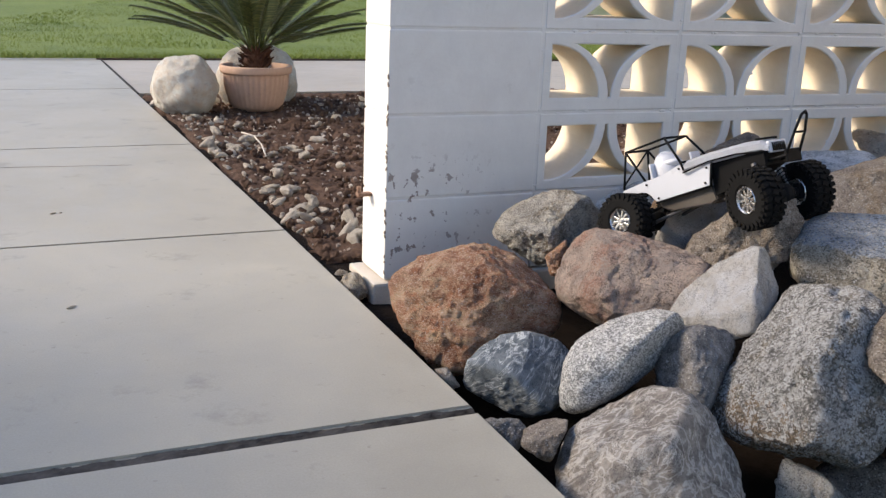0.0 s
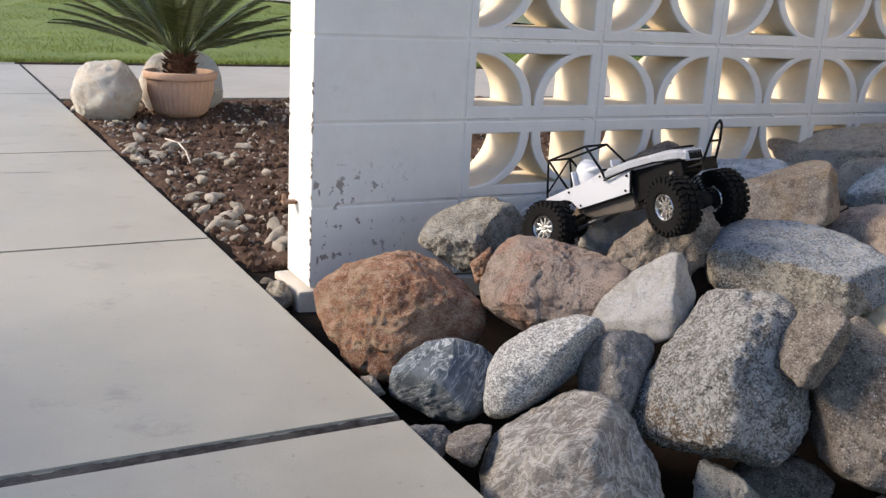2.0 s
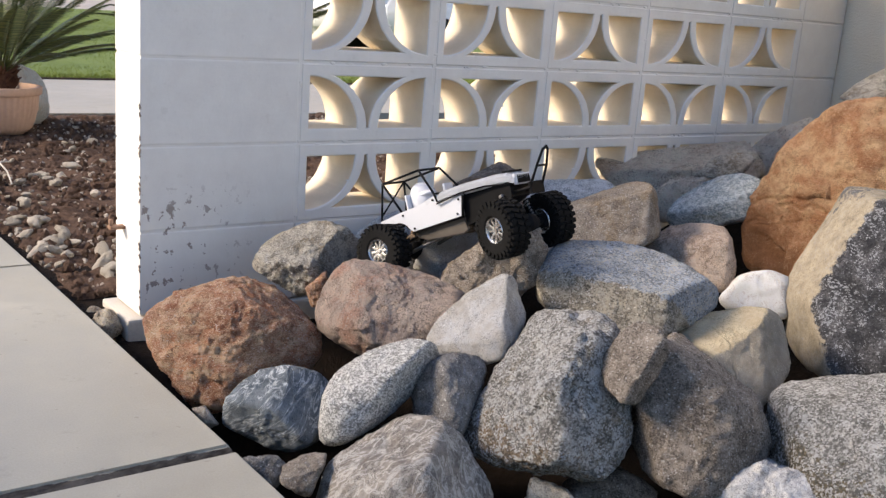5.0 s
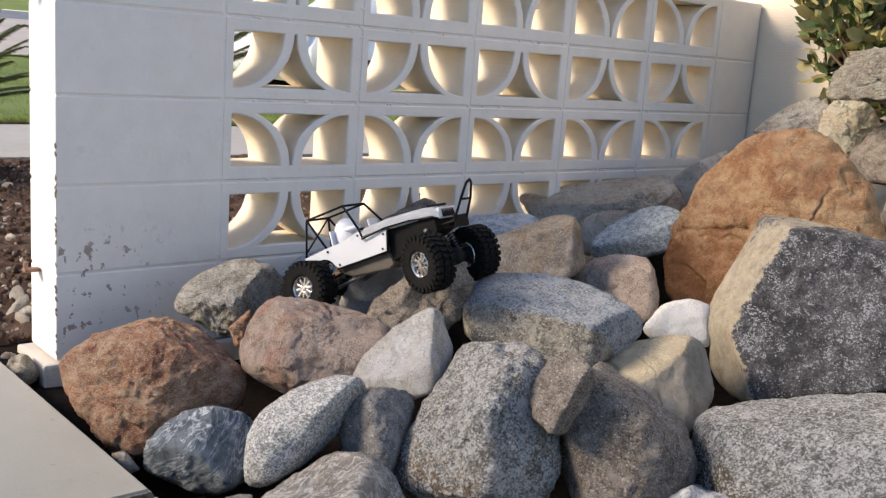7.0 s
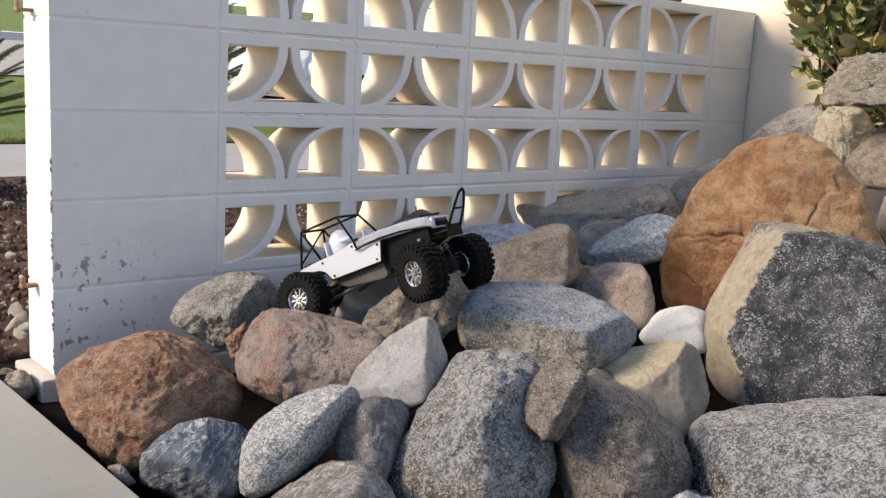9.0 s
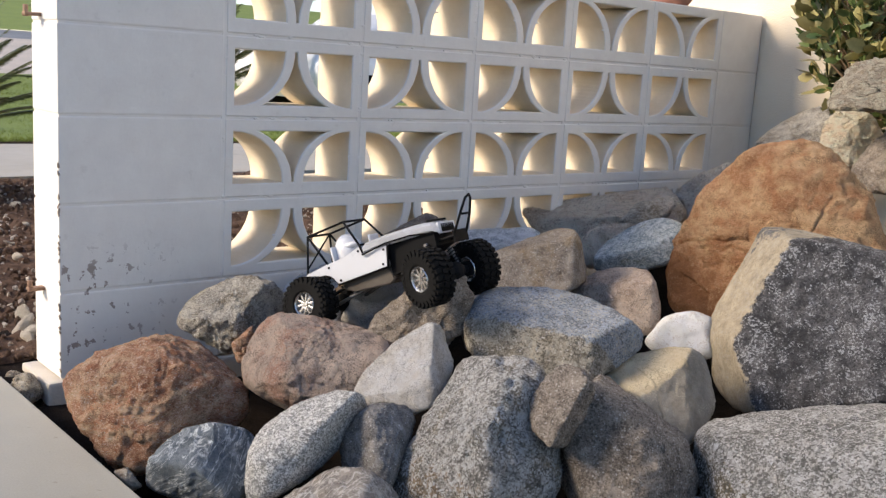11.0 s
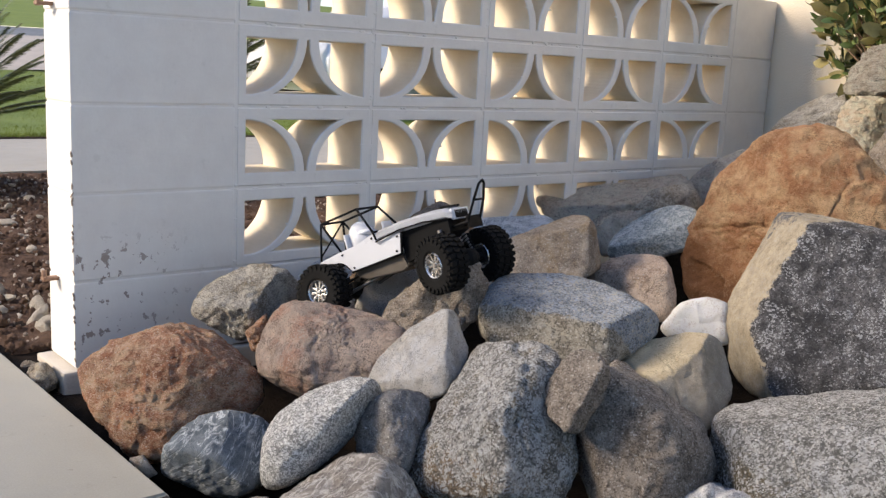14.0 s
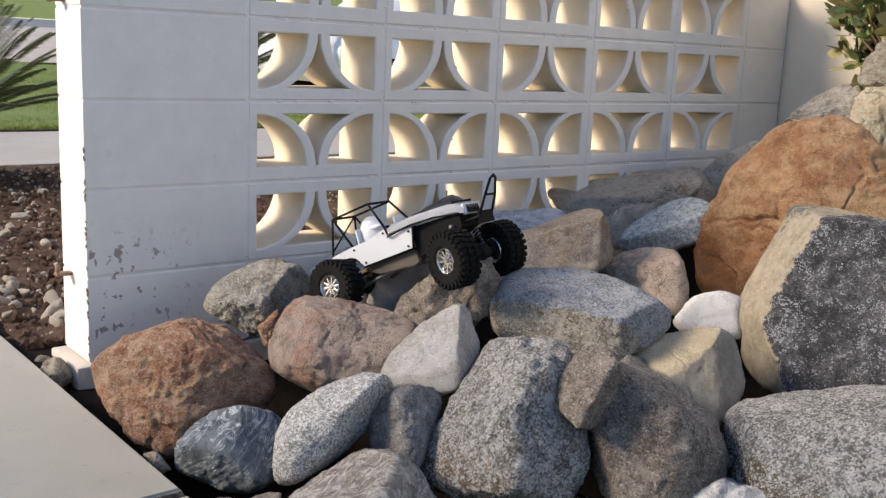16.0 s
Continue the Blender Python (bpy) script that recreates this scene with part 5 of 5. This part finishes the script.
def gravel(name, count, area, low, high, material, seed):
    dirs, faces = ball(1)
    r = np.random.default_rng(seed)
    verts, polys = [], []
    for i in range(count):
        x, y = r.uniform(area[0], area[1]), r.uniform(area[2], area[3])
        s = low + (high - low) * r.random() ** 2.5
        sc = s * r.uniform(0.6, 1.2, 3)
        a = r.uniform(0, 6.28)
        v = dirs * sc * r.uniform(0.8, 1.15, (len(dirs), 1))
        v = np.stack([v[:, 0] * math.cos(a) - v[:, 1] * math.sin(a) + x, v[:, 0] * math.sin(a) + v[:, 1] * math.cos(a) + y, v[:, 2] + ground_height(x, y) + 0.012 + s * 0.3], 1)
        base = len(verts)
        verts += v.tolist()
        polys += [tuple(k + base for k in f) for f in faces]
    me = bpy.data.meshes.new(name)
    me.from_pydata(verts, [], polys)
    me.materials.append(material)
    return new(name, me)


tagged(gravel("gravel", 3600, (-0.08, 2.6, 0.25, 3.7), 0.004, 0.013, GRAVEL, 2), "small gravel and crumbs scattered on the soil", "gravel", kind="stuff")
tagged(gravel("soil_clods", 5600, (-0.08, 2.6, 0.22, 3.7), 0.005, 0.022, SOIL, 4), "dark brown clods of soil", "soil", kind="stuff")
bm = bmesh.new()
tube(bm, [(0.116, 2.167, 0.020), (0.134, 1.997, 0.030), (0.119, 1.800, 0.028), (0.086, 1.583, 0.020)], 0.0034)
tube(bm, [(0.134, 1.997, 0.030), (0.177, 2.005, 0.030)], 0.0035)
tagged(link_mesh("twig", bm, BONE, True), "pale bent twig lying on the soil", "twig")


# ---- weeds at the slab edge ----
def weed(x, y, z, seed):
    thing = holder("weed", pose(x, y, z), "small green weed growing at the slab edge", "weed", "weeds at the slab edge")
    r = random.Random(seed)
    for k in range(16):
        a, lean, tall = r.uniform(0, 6.283), r.uniform(0.15, 0.7), r.uniform(0.02, 0.045)
        bm = bmesh.new()
        out = Vector((math.cos(a), math.sin(a), 0))
        wide = Vector((-math.sin(a), math.cos(a), 0)) * 0.0022
        p0, p1 = Vector((0, 0, 0)), out * tall * lean * 0.4 + Vector((0, 0, tall * 0.6))
        p2 = out * tall * lean + Vector((0, 0, tall * 0.9))
        v = [bm.verts.new(c) for c in (p0 - wide, p0 + wide, p1 + wide, p1 - wide, p2)]
        bm.faces.new(v[:4])
        bm.faces.new((v[3], v[2], v[4]))
        part("blade", bm, LEAF, thing)
    return thing


for k, (x, y) in enumerate(((-0.026, -0.402), (-0.006, -0.437), (-0.036, -0.362))):
    weed(x, y, ground_height(x, y) - 0.004, 31 + k)


# ---- shrub by the house ----
def shrub(m):
    thing = holder("shrub", m, "dense green shrub with large pale yellow leaves by the house wall", "shrub")
    r = random.Random(8)
    tips = []
    for k in range(76):
        u = Vector((r.gauss(0, 1), r.gauss(0, 1), r.gauss(0.25, 0.9))).normalized()
        tip = Vector((u.x * 0.25, u.y * 0.27, 0.42 + u.z * 0.40)) * r.uniform(0.75, 1.08)
        mid = Vector((tip.x * 0.35, tip.y * 0.35, tip.z * 0.55))
        bm = bmesh.new()
        rod(bm, (r.uniform(-.02, .02), r.uniform(-.02, .02), -0.05), mid, 0.004, 0.003, 6)
        rod(bm, mid, tip, 0.004, 0.002, 6)
        part("stem", bm, STEM, thing)
        tips.append((tip, (tip - mid).normalized()))
    for material, name, count, size, label in ((LEAF, "foliage", 20, 0.056, "dark green leaves"), (LEAF_PALE, "pale_foliage", 11, 0.082, "pale yellow-green leaves")):
        bm = bmesh.new()
        for p, d in tips:
            for k in range(count):
                u = (d * 0.8 + Vector((r.uniform(-1, 1), r.uniform(-1, 1), r.uniform(-0.7, 0.9)))).normalized()
                s = size * r.uniform(0.6, 1.15)
                w = u.cross(Vector((r.uniform(-1, 1), r.uniform(-1, 1), r.uniform(-1, 1)))).normalized() * s * (0.21 if size < 0.07 else 0.25)
                n = u.cross(w).normalized() * s * 0.07
                b = p - d * r.uniform(0, 0.10) + Vector((r.uniform(-.02, .02), r.uniform(-.02, .02), r.uniform(-.02, .02)))
                vs = [bm.verts.new(b), bm.verts.new(b + u * s * 0.35 + w), bm.verts.new(b + u * s * 0.75 + w * 0.8), bm.verts.new(b + u * s), bm.verts.new(b + u * s * 0.75 - w * 0.8), bm.verts.new(b + u * s * 0.35 - w), bm.verts.new(b + u * s * 0.5 - n)]
                for i in range(6):
                    bm.faces.new((vs[i], vs[(i + 1) % 6], vs[6]))
        part(name, bm, material, thing, label, True)
    return thing


shrub(pose(2.50, -0.57, 0.62))


# ---- toy rock crawler ----
def knobbly_tyre():
    """Mesh of a tyre with its knobs, axle along y."""
    half = 0.026
    bm = bmesh.new()
    prof = [(0.0255, -0.020), (0.031, -0.025), (0.047, -half), (0.055, -0.021), (0.0565, -0.010), (0.0565, 0.010), (0.055, 0.021), (0.047, half), (0.031, 0.025), (0.0255, 0.020)]
    lathe(bm, prof, 48)
    bmesh.ops.delete(bm, geom=[f for f in bm.faces if len(f.verts) > 4], context="FACES")
    for i in range(26):
        a = 2 * math.pi * i / 26
        for z, wide, da in ((-0.017, 0.013, 0.0), (0.017, 0.013, 0.5), (0.0, 0.014, 0.25)):
            aa = a + da * 2 * math.pi / 26
            t = Matrix.Rotation(aa, 3, "Z")
            vs = box(bm, (-0.003, -0.0042, -wide / 2), (0.0035, 0.0042, wide / 2), 0.0, None)
            bmesh.ops.rotate(bm, verts=vs, cent=(0, 0, 0), matrix=Matrix.Rotation(0.25 if z else -0.4, 3, "X"))
            bmesh.ops.translate(bm, vec=(0.0572, 0, z), verts=vs)
            bmesh.ops.rotate(bm, verts=vs, cent=(0, 0, 0), matrix=t)
        for z in (-0.0245, 0.0245):
            t = Matrix.Rotation(a, 3, "Z")
            vs = box(bm, (-0.005, -0.0035, -0.002), (0.005, 0.0035, 0.002))
            bmesh.ops.translate(bm, vec=(0.0505, 0, z), verts=vs)
            bmesh.ops.rotate(bm, verts=vs, cent=(0, 0, 0), matrix=t)
    bmesh.ops.rotate(bm, verts=bm.verts, cent=(0, 0, 0), matrix=Matrix.Rotation(math.pi / 2, 3, "X"))
    return bm


def crawler(m):
    car = holder("toy_crawler", m, "white and black toy rock crawler climbing over the boulders", "toy car")

    def add(name, bm, material, label="", smooth=False):
        return part(name, bm, material, car, label, smooth)

    LOW = -0.012
    # wheels
    for x, y, steer, lean in ((0.1565, -0.098, -20, -0.4), (0.1565, 0.098, -20, -0.4), (-0.1565, -0.098, 0, -6.5), (-0.1565, 0.098, 0, -6.5)):
        t = pose(x, 0, LOW, lean, 0, 0) @ pose(0, y, 0, 0, 0, steer)
        sgn = -1 if y < 0 else 1
        ob = part("tyre", knobbly_tyre(), RUBBER, car, "knobbly black rubber tyre", False)
        ob.matrix_local = t
        bm = bmesh.new()
        lathe(bm, [(0.0255, -0.020), (0.0272, -0.0225), (0.0258, -0.0245), (0.0235, -0.022), (0.022, -0.013), (0.022, 0.015), (0.0238, 0.022), (0.0262, 0.0245), (0.0276, 0.0225), (0.0255, 0.019)], 36)
        bmesh.ops.delete(bm, geom=[f for f in bm.faces if len(f.verts) > 4], context="FACES")
        lathe(bm, [(0.001, -0.017), (0.008, -0.0175), (0.010, -0.013), (0.0225, -0.011)], 30)
        for i in range(10):
            a = 2 * math.pi * i / 10
            vs = box(bm, (0.007, -0.0026, -0.0190), (0.0235, 0.0026, -0.012), 0.001)
            bmesh.ops.rotate(bm, verts=vs, cent=(0, 0, 0), matrix=Matrix.Rotation(a, 3, "Z"))
        rod(bm, (0, 0, -0.016), (0, 0, -0.021), 0.005, None, 8)
        lathe(bm, [(0.001, 0.006), (0.012, 0.010), (0.0225, 0.012)], 30)
        bmesh.ops.rotate(bm, verts=bm.verts, cent=(0, 0, 0), matrix=Matrix.Rotation(sgn * math.pi / 2, 3, "X"))
        part("rim", bm, CHROME, ob, "chromed ten-spoke rim")
    # axles and links
    for x in (0.1565, -0.1565):
        bm = bmesh.new()
        rod(bm, (x, -0.075, LOW), (x, 0.075, LOW), 0.009, None, 12)
        bmesh.ops.create_uvsphere(bm, u_segments=14, v_segments=10, radius=0.021, matrix=Matrix.Translation((x, 0.015, LOW)))
        box(bm, (x - 0.012, -0.078, LOW - 0.016), (x + 0.012, -0.058, LOW + 0.016), 0.003)
        box(bm, (x - 0.012, 0.058, LOW - 0.016), (x + 0.012, 0.078, LOW + 0.016), 0.003)
        bmesh.ops.rotate(bm, verts=bm.verts, cent=(x, 0, LOW), matrix=Matrix.Rotation(radians(-0.4 if x > 0 else -6.5), 3, "X"))
        add("axle", bm, BLACK, "black beam axle")
        s = 1 if x > 0 else -1
        for y in (-0.045, 0.045):
            bm = bmesh.new()
            rod(bm, (x, y, LOW - 0.012), (x - s * 0.115, y * 0.55, 0.004), 0.004)
            add("lower_link", bm, STEEL, "steel suspension link", True)
            bm = bmesh.new()
            rod(bm, (x, y * 0.7, LOW + 0.014), (x - s * 0.095, y * 0.5, 0.028), 0.0035)
            add("upper_link", bm, BLACK, "", True)
            # coil-over shock
            bm = bmesh.new()
            a, b = Vector((x - s * 0.004, y * 1.1, LOW + 0.004)), Vector((x - s * 0.022, y * 0.9, 0.058))
            rod(bm, a, b, 0.0035, None, 8)
            rod(bm, a + (b - a) * 0.5, b, 0.006, None, 10)
            shock = add("shock_absorber", bm, STEEL, "dark coil-over shock")
            bm = bmesh.new()
            d = (b - a).normalized()
            u = d.orthogonal().normalized()
            w = d.cross(u)
            pts = [a + (b - a) * (0.12 + 0.8 * i / 72) + (u * math.cos(i * 0.7) + w * math.sin(i * 0.7)) * 0.0085 for i in range(73)]
            for p, q in zip(pts, pts[1:]):
                rod(bm, p, q, 0.0013, None, 5)
            part("spring", bm, BLACK, shock)
    for x0, x1 in ((0.13, 0.02), (-0.13, -0.02)):
        bm = bmesh.new()
        rod(bm, (x0, 0.01, 0.008), (x1, 0.0, 0.02), 0.005)
        add("driveshaft", bm, BLACK, "", True)
    # belly and chassis
    bm = bmesh.new()
    prism(bm, [(-0.106, 0.026), (0.034, 0.034), (0.040, 0.004), (0.026, -0.003), (-0.070, -0.001), (-0.098, 0.010)], 0.084, "y", -0.042)
    bmesh.ops.bevel(bm, geom=bm.edges[:], offset=0.003, segments=2, affect="EDGES")
    add("skid_plate", bm, SKID, "brown-grey belly plate")
    # solid inner block whose black also stands in for shade under the hood
    bm = bmesh.new()
    prism(bm, [(0.036, 0.079), (0.160, 0.080), (0.160, 0.050), (0.100, 0.026), (0.036, 0.012)], 0.080, "y", -0.040)
    add("engine_bay", bm, BLACK, "black inner block, also drawing the shade under the hood")
    # white side panels with an open wheel arch at the back
    for y in (-0.0525, 0.0485):
        bm = bmesh.new()
        arch = [(-0.142 + 0.034 * math.cos(a), 0.030 + 0.024 * math.sin(a)) for a in [math.pi * (0.92 - 0.84 * i / 10) for i in range(11)]]
        prism(bm, [(-0.179, 0.046), (-0.188, 0.060), (-0.182, 0.066), (-0.124, 0.0745), (-0.070, 0.0800), (-0.034, 0.0905), (-0.019, 0.0925), (-0.016, 0.0765), (0.045, 0.0790), (0.034, 0.036), (-0.100, 0.027)] + arch[::-1], 0.004, "y", y)
        side = add("side_panel", bm, SHELL, "white polycarbonate side panel")
        for px, pz in ((-0.118, 0.067), (0.036, 0.072), (0.026, 0.042), (-0.094, 0.033), (-0.030, 0.084)):
            bm = bmesh.new()
            off = y - 0.0008 if y < 0 else y + 0.0048
            rod(bm, (px, off - 0.001, pz), (px, off + 0.001, pz), 0.0025, None, 8)
            part("screw", bm, BLACK, side)
        bm = bmesh.new()
        tube(bm, [(-0.104, y + 0.002, 0.0245), (0.036, y + 0.002, 0.0335), (0.0475, y + 0.002, 0.0785)], 0.0024)
        add("frame_tube", bm, BLACK, "black frame tube", True)
        bm = bmesh.new()
        tube(bm, [(x, y + 0.002, z - 0.002) for x, z in arch[::2]], 0.0022)
        add("arch_trim", bm, BLACK, "black wheel arch edge", True)
    # hood
    bm = bmesh.new()
    prof = [(-0.020, 0.091, 0.056), (-0.012, 0.097, 0.055), (0.045, 0.102, 0.053), (0.105, 0.103, 0.046), (0.155, 0.100, 0.040), (0.172, 0.091, 0.037)]
    rings = []
    for x, z, w in prof:
        ring = [bm.verts.new((x, -w - 0.002, z - 0.017)), bm.verts.new((x, -w, z - 0.006)), bm.verts.new((x, -w * 0.8, z)), bm.verts.new((x, 0, z + 0.003)), bm.verts.new((x, w * 0.8, z)), bm.verts.new((x, w, z - 0.006)), bm.verts.new((x, w + 0.002, z - 0.017))]
        rings.append(ring)
    for a, b in zip(rings, rings[1:]):
        for i in range(6):
            bm.faces.new((a[i], a[i + 1], b[i + 1], b[i]))
    bm.faces.new(rings[0])
    bmesh.ops.solidify(bm, geom=bm.faces[:], thickness=0.002)
    bmesh.ops.recalc_face_normals(bm, faces=bm.faces)
    hood = add("hood", bm, SHELL, "white moulded hood")
    for y in (-0.052, 0.052):
        bm = bmesh.new()
        tube(bm, [(-0.018, y * 1.12, 0.0735), (0.045, y * 1.07, 0.0838), (0.105, y * 0.93, 0.0848), (0.170, y * 0.76, 0.0750)], 0.0018)
        part("edge_tube", bm, BLACK, hood, "black edge tube", True)
    bm = bmesh.new()
    box(bm, (0.166, -0.034, 0.072), (0.173, 0.034, 0.096), 0.003)
    grille = add("grille", bm, SHELL, "white front with dark slots")
    for k in range(7):
        y = -0.0225 + 0.0075 * k
        bm = bmesh.new()
        box(bm, (0.1705, y - 0.0024, 0.075), (0.1745, y + 0.0024, 0.092), 0.0, Matrix.Rotation(-0.15, 3, "Y"))
        part("slot", bm, BLACK, grille)
        bm = bmesh.new()
        box(bm, (0.140, y - 0.0018, 0.1015), (0.160, y + 0.0018, 0.1060), 0.0, Matrix.Rotation(0.08, 3, "Y"))
        part("louvre", bm, BLACK, hood, "dark hood louvre")
    # rear deck and roof
    bm = bmesh.new()
    prism(bm, [(-0.184, 0.064), (-0.124, 0.072), (-0.124, 0.069), (-0.184, 0.061)], 0.097, "y", -0.0485)
    add("rear_deck", bm, SHELL, "white rear deck")
    # cockpit insert: a smooth white moulded seat hump
    bm = bmesh.new()
    bmesh.ops.create_uvsphere(bm, u_segments=24, v_segments=16, radius=1.0, matrix=Matrix.Translation((-0.085, -0.002, 0.090)) @ Matrix.Rotation(-0.35, 4, "Y") @ Matrix.Diagonal((0.031, 0.035, 0.044, 1)))
    bmesh.ops.create_uvsphere(bm, u_segments=20, v_segments=14, radius=1.0, matrix=Matrix.Translation((-0.072, -0.018, 0.104)) @ Matrix.Diagonal((0.026, 0.015, 0.008, 1)))
    box(bm, (-0.110, -0.044, 0.064), (-0.104, 0.044, 0.110), 0.002)
    box(bm, (-0.124, -0.047, 0.062), (-0.018, 0.047, 0.070), 0.003)
    add("cockpit_insert", bm, SHELL, "white moulded cockpit insert", True)
    bm = bmesh.new()
    box(bm, (-0.040, 0.010, 0.070), (-0.034, 0.044, 0.118), 0.002)
    add("dash_panel", bm, SHELL, "white inner panel")
    # cage
    r = 0.0026
    for y in (-0.048, 0.048):
        t = 0.85
        for name, pts in (("rear_bar", [(-0.184, y, 0.064), (-0.164, y * t, 0.148)]), ("middle_bar", [(-0.164, y * t, 0.148), (-0.122, y, 0.074)]),
                          ("roof_bar", [(-0.164, y * t, 0.148), (-0.058, y * t, 0.156)]), ("windscreen_bar", [(-0.058, y * t, 0.156), (-0.022, y * 1.15, 0.098), (-0.016, y * 1.17, 0.078)])):
            bm = bmesh.new()
            tube(bm, pts, r)
            add(name, bm, BLACK, "black cage tube", True)
    for a in ((-0.164, 0.148), (-0.058, 0.156), (-0.022, 0.096), (-0.184, 0.066)):
        bm = bmesh.new()
        w = 0.048 * (0.85 if a[1] > 0.12 else 1)
        rod(bm, (a[0], -w, a[1]), (a[0], w, a[1]), r)
        add("cross_bar", bm, BLACK, "black cage tube", True)
    bm = bmesh.new()
    rod(bm, (-0.180, -0.046, 0.078), (-0.164, 0.040, 0.147), r * 0.8)
    add("brace", bm, BLACK, "", True)
    # front bumper with its tall hoop
    bm = bmesh.new()
    for y in (-0.026, 0.026):
        tube(bm, [(0.100, y, 0.056), (0.200, y, 0.060)], 0.0035)
    box(bm, (0.196, -0.028, 0.046), (0.202, 0.028, 0.072), 0.002)
    add("bumper", bm, BLACK, "black front bumper plate")
    bm = bmesh.new()
    hoop = [(0.200, -0.025, 0.064), (0.222, -0.021, 0.100), (0.238, -0.011, 0.130), (0.242, 0.0, 0.136), (0.238, 0.011, 0.130), (0.222, 0.021, 0.100), (0.200, 0.025, 0.064)]
    tube(bm, hoop, 0.0028)
    rod(bm, (0.222, -0.021, 0.100), (0.222, 0.021, 0.100), 0.0024)
    add("hoop", bm, BLACK, "tall black bumper hoop", True)
    return car


crawler(pose(0.535, -0.546, 0.291, -1.5, -21.7, -69.9))


# ---- parked car behind the wall, seen through the openings ----
def parked_car(m):
    car = holder("parked_car", m, "white parked car on the far side of the lawn", "car")
    bm = bmesh.new()
    prism(bm, [(-2.2, 0.35), (-2.25, 0.75), (-2.1, 0.98), (-1.4, 1.05), (-0.8, 1.45), (0.7, 1.47), (1.35, 1.02), (2.1, 0.92), (2.25, 0.6), (2.2, 0.32)], 1.7, "y", -0.85)
    bmesh.ops.bevel(bm, geom=bm.edges[:], offset=0.08, segments=3, affect="EDGES")
    part("body", bm, CARWHITE, car, "", True)
    for y in (-0.865, 0.845):
        bm = bmesh.new()
        prism(bm, [(-1.2, 1.05), (-0.75, 1.38), (0.62, 1.40), (1.1, 1.05)], 0.02, "y", y)
        part("side_window", bm, GLASS_DARK, car, "dark side glass")
    for x in (-1.4, 1.4):
        for y in (-0.80, 0.80):
            bm = bmesh.new()
            rod(bm, (x, y - 0.1, 0.33), (x, y + 0.1, 0.33), 0.33, None, 32)
            w = part("wheel", bm, RUBBER, car, "dark tyre")
            bm = bmesh.new()
            s = -1 if y < 0 else 1
            rod(bm, (x, y + s * 0.09, 0.33), (x, y + s * 0.11, 0.33), 0.2, None, 24)
            part("hubcap", bm, STEEL, w)
    return car


parked_car(pose(7.6, 8.5, -0.02, 0, 0, 4))
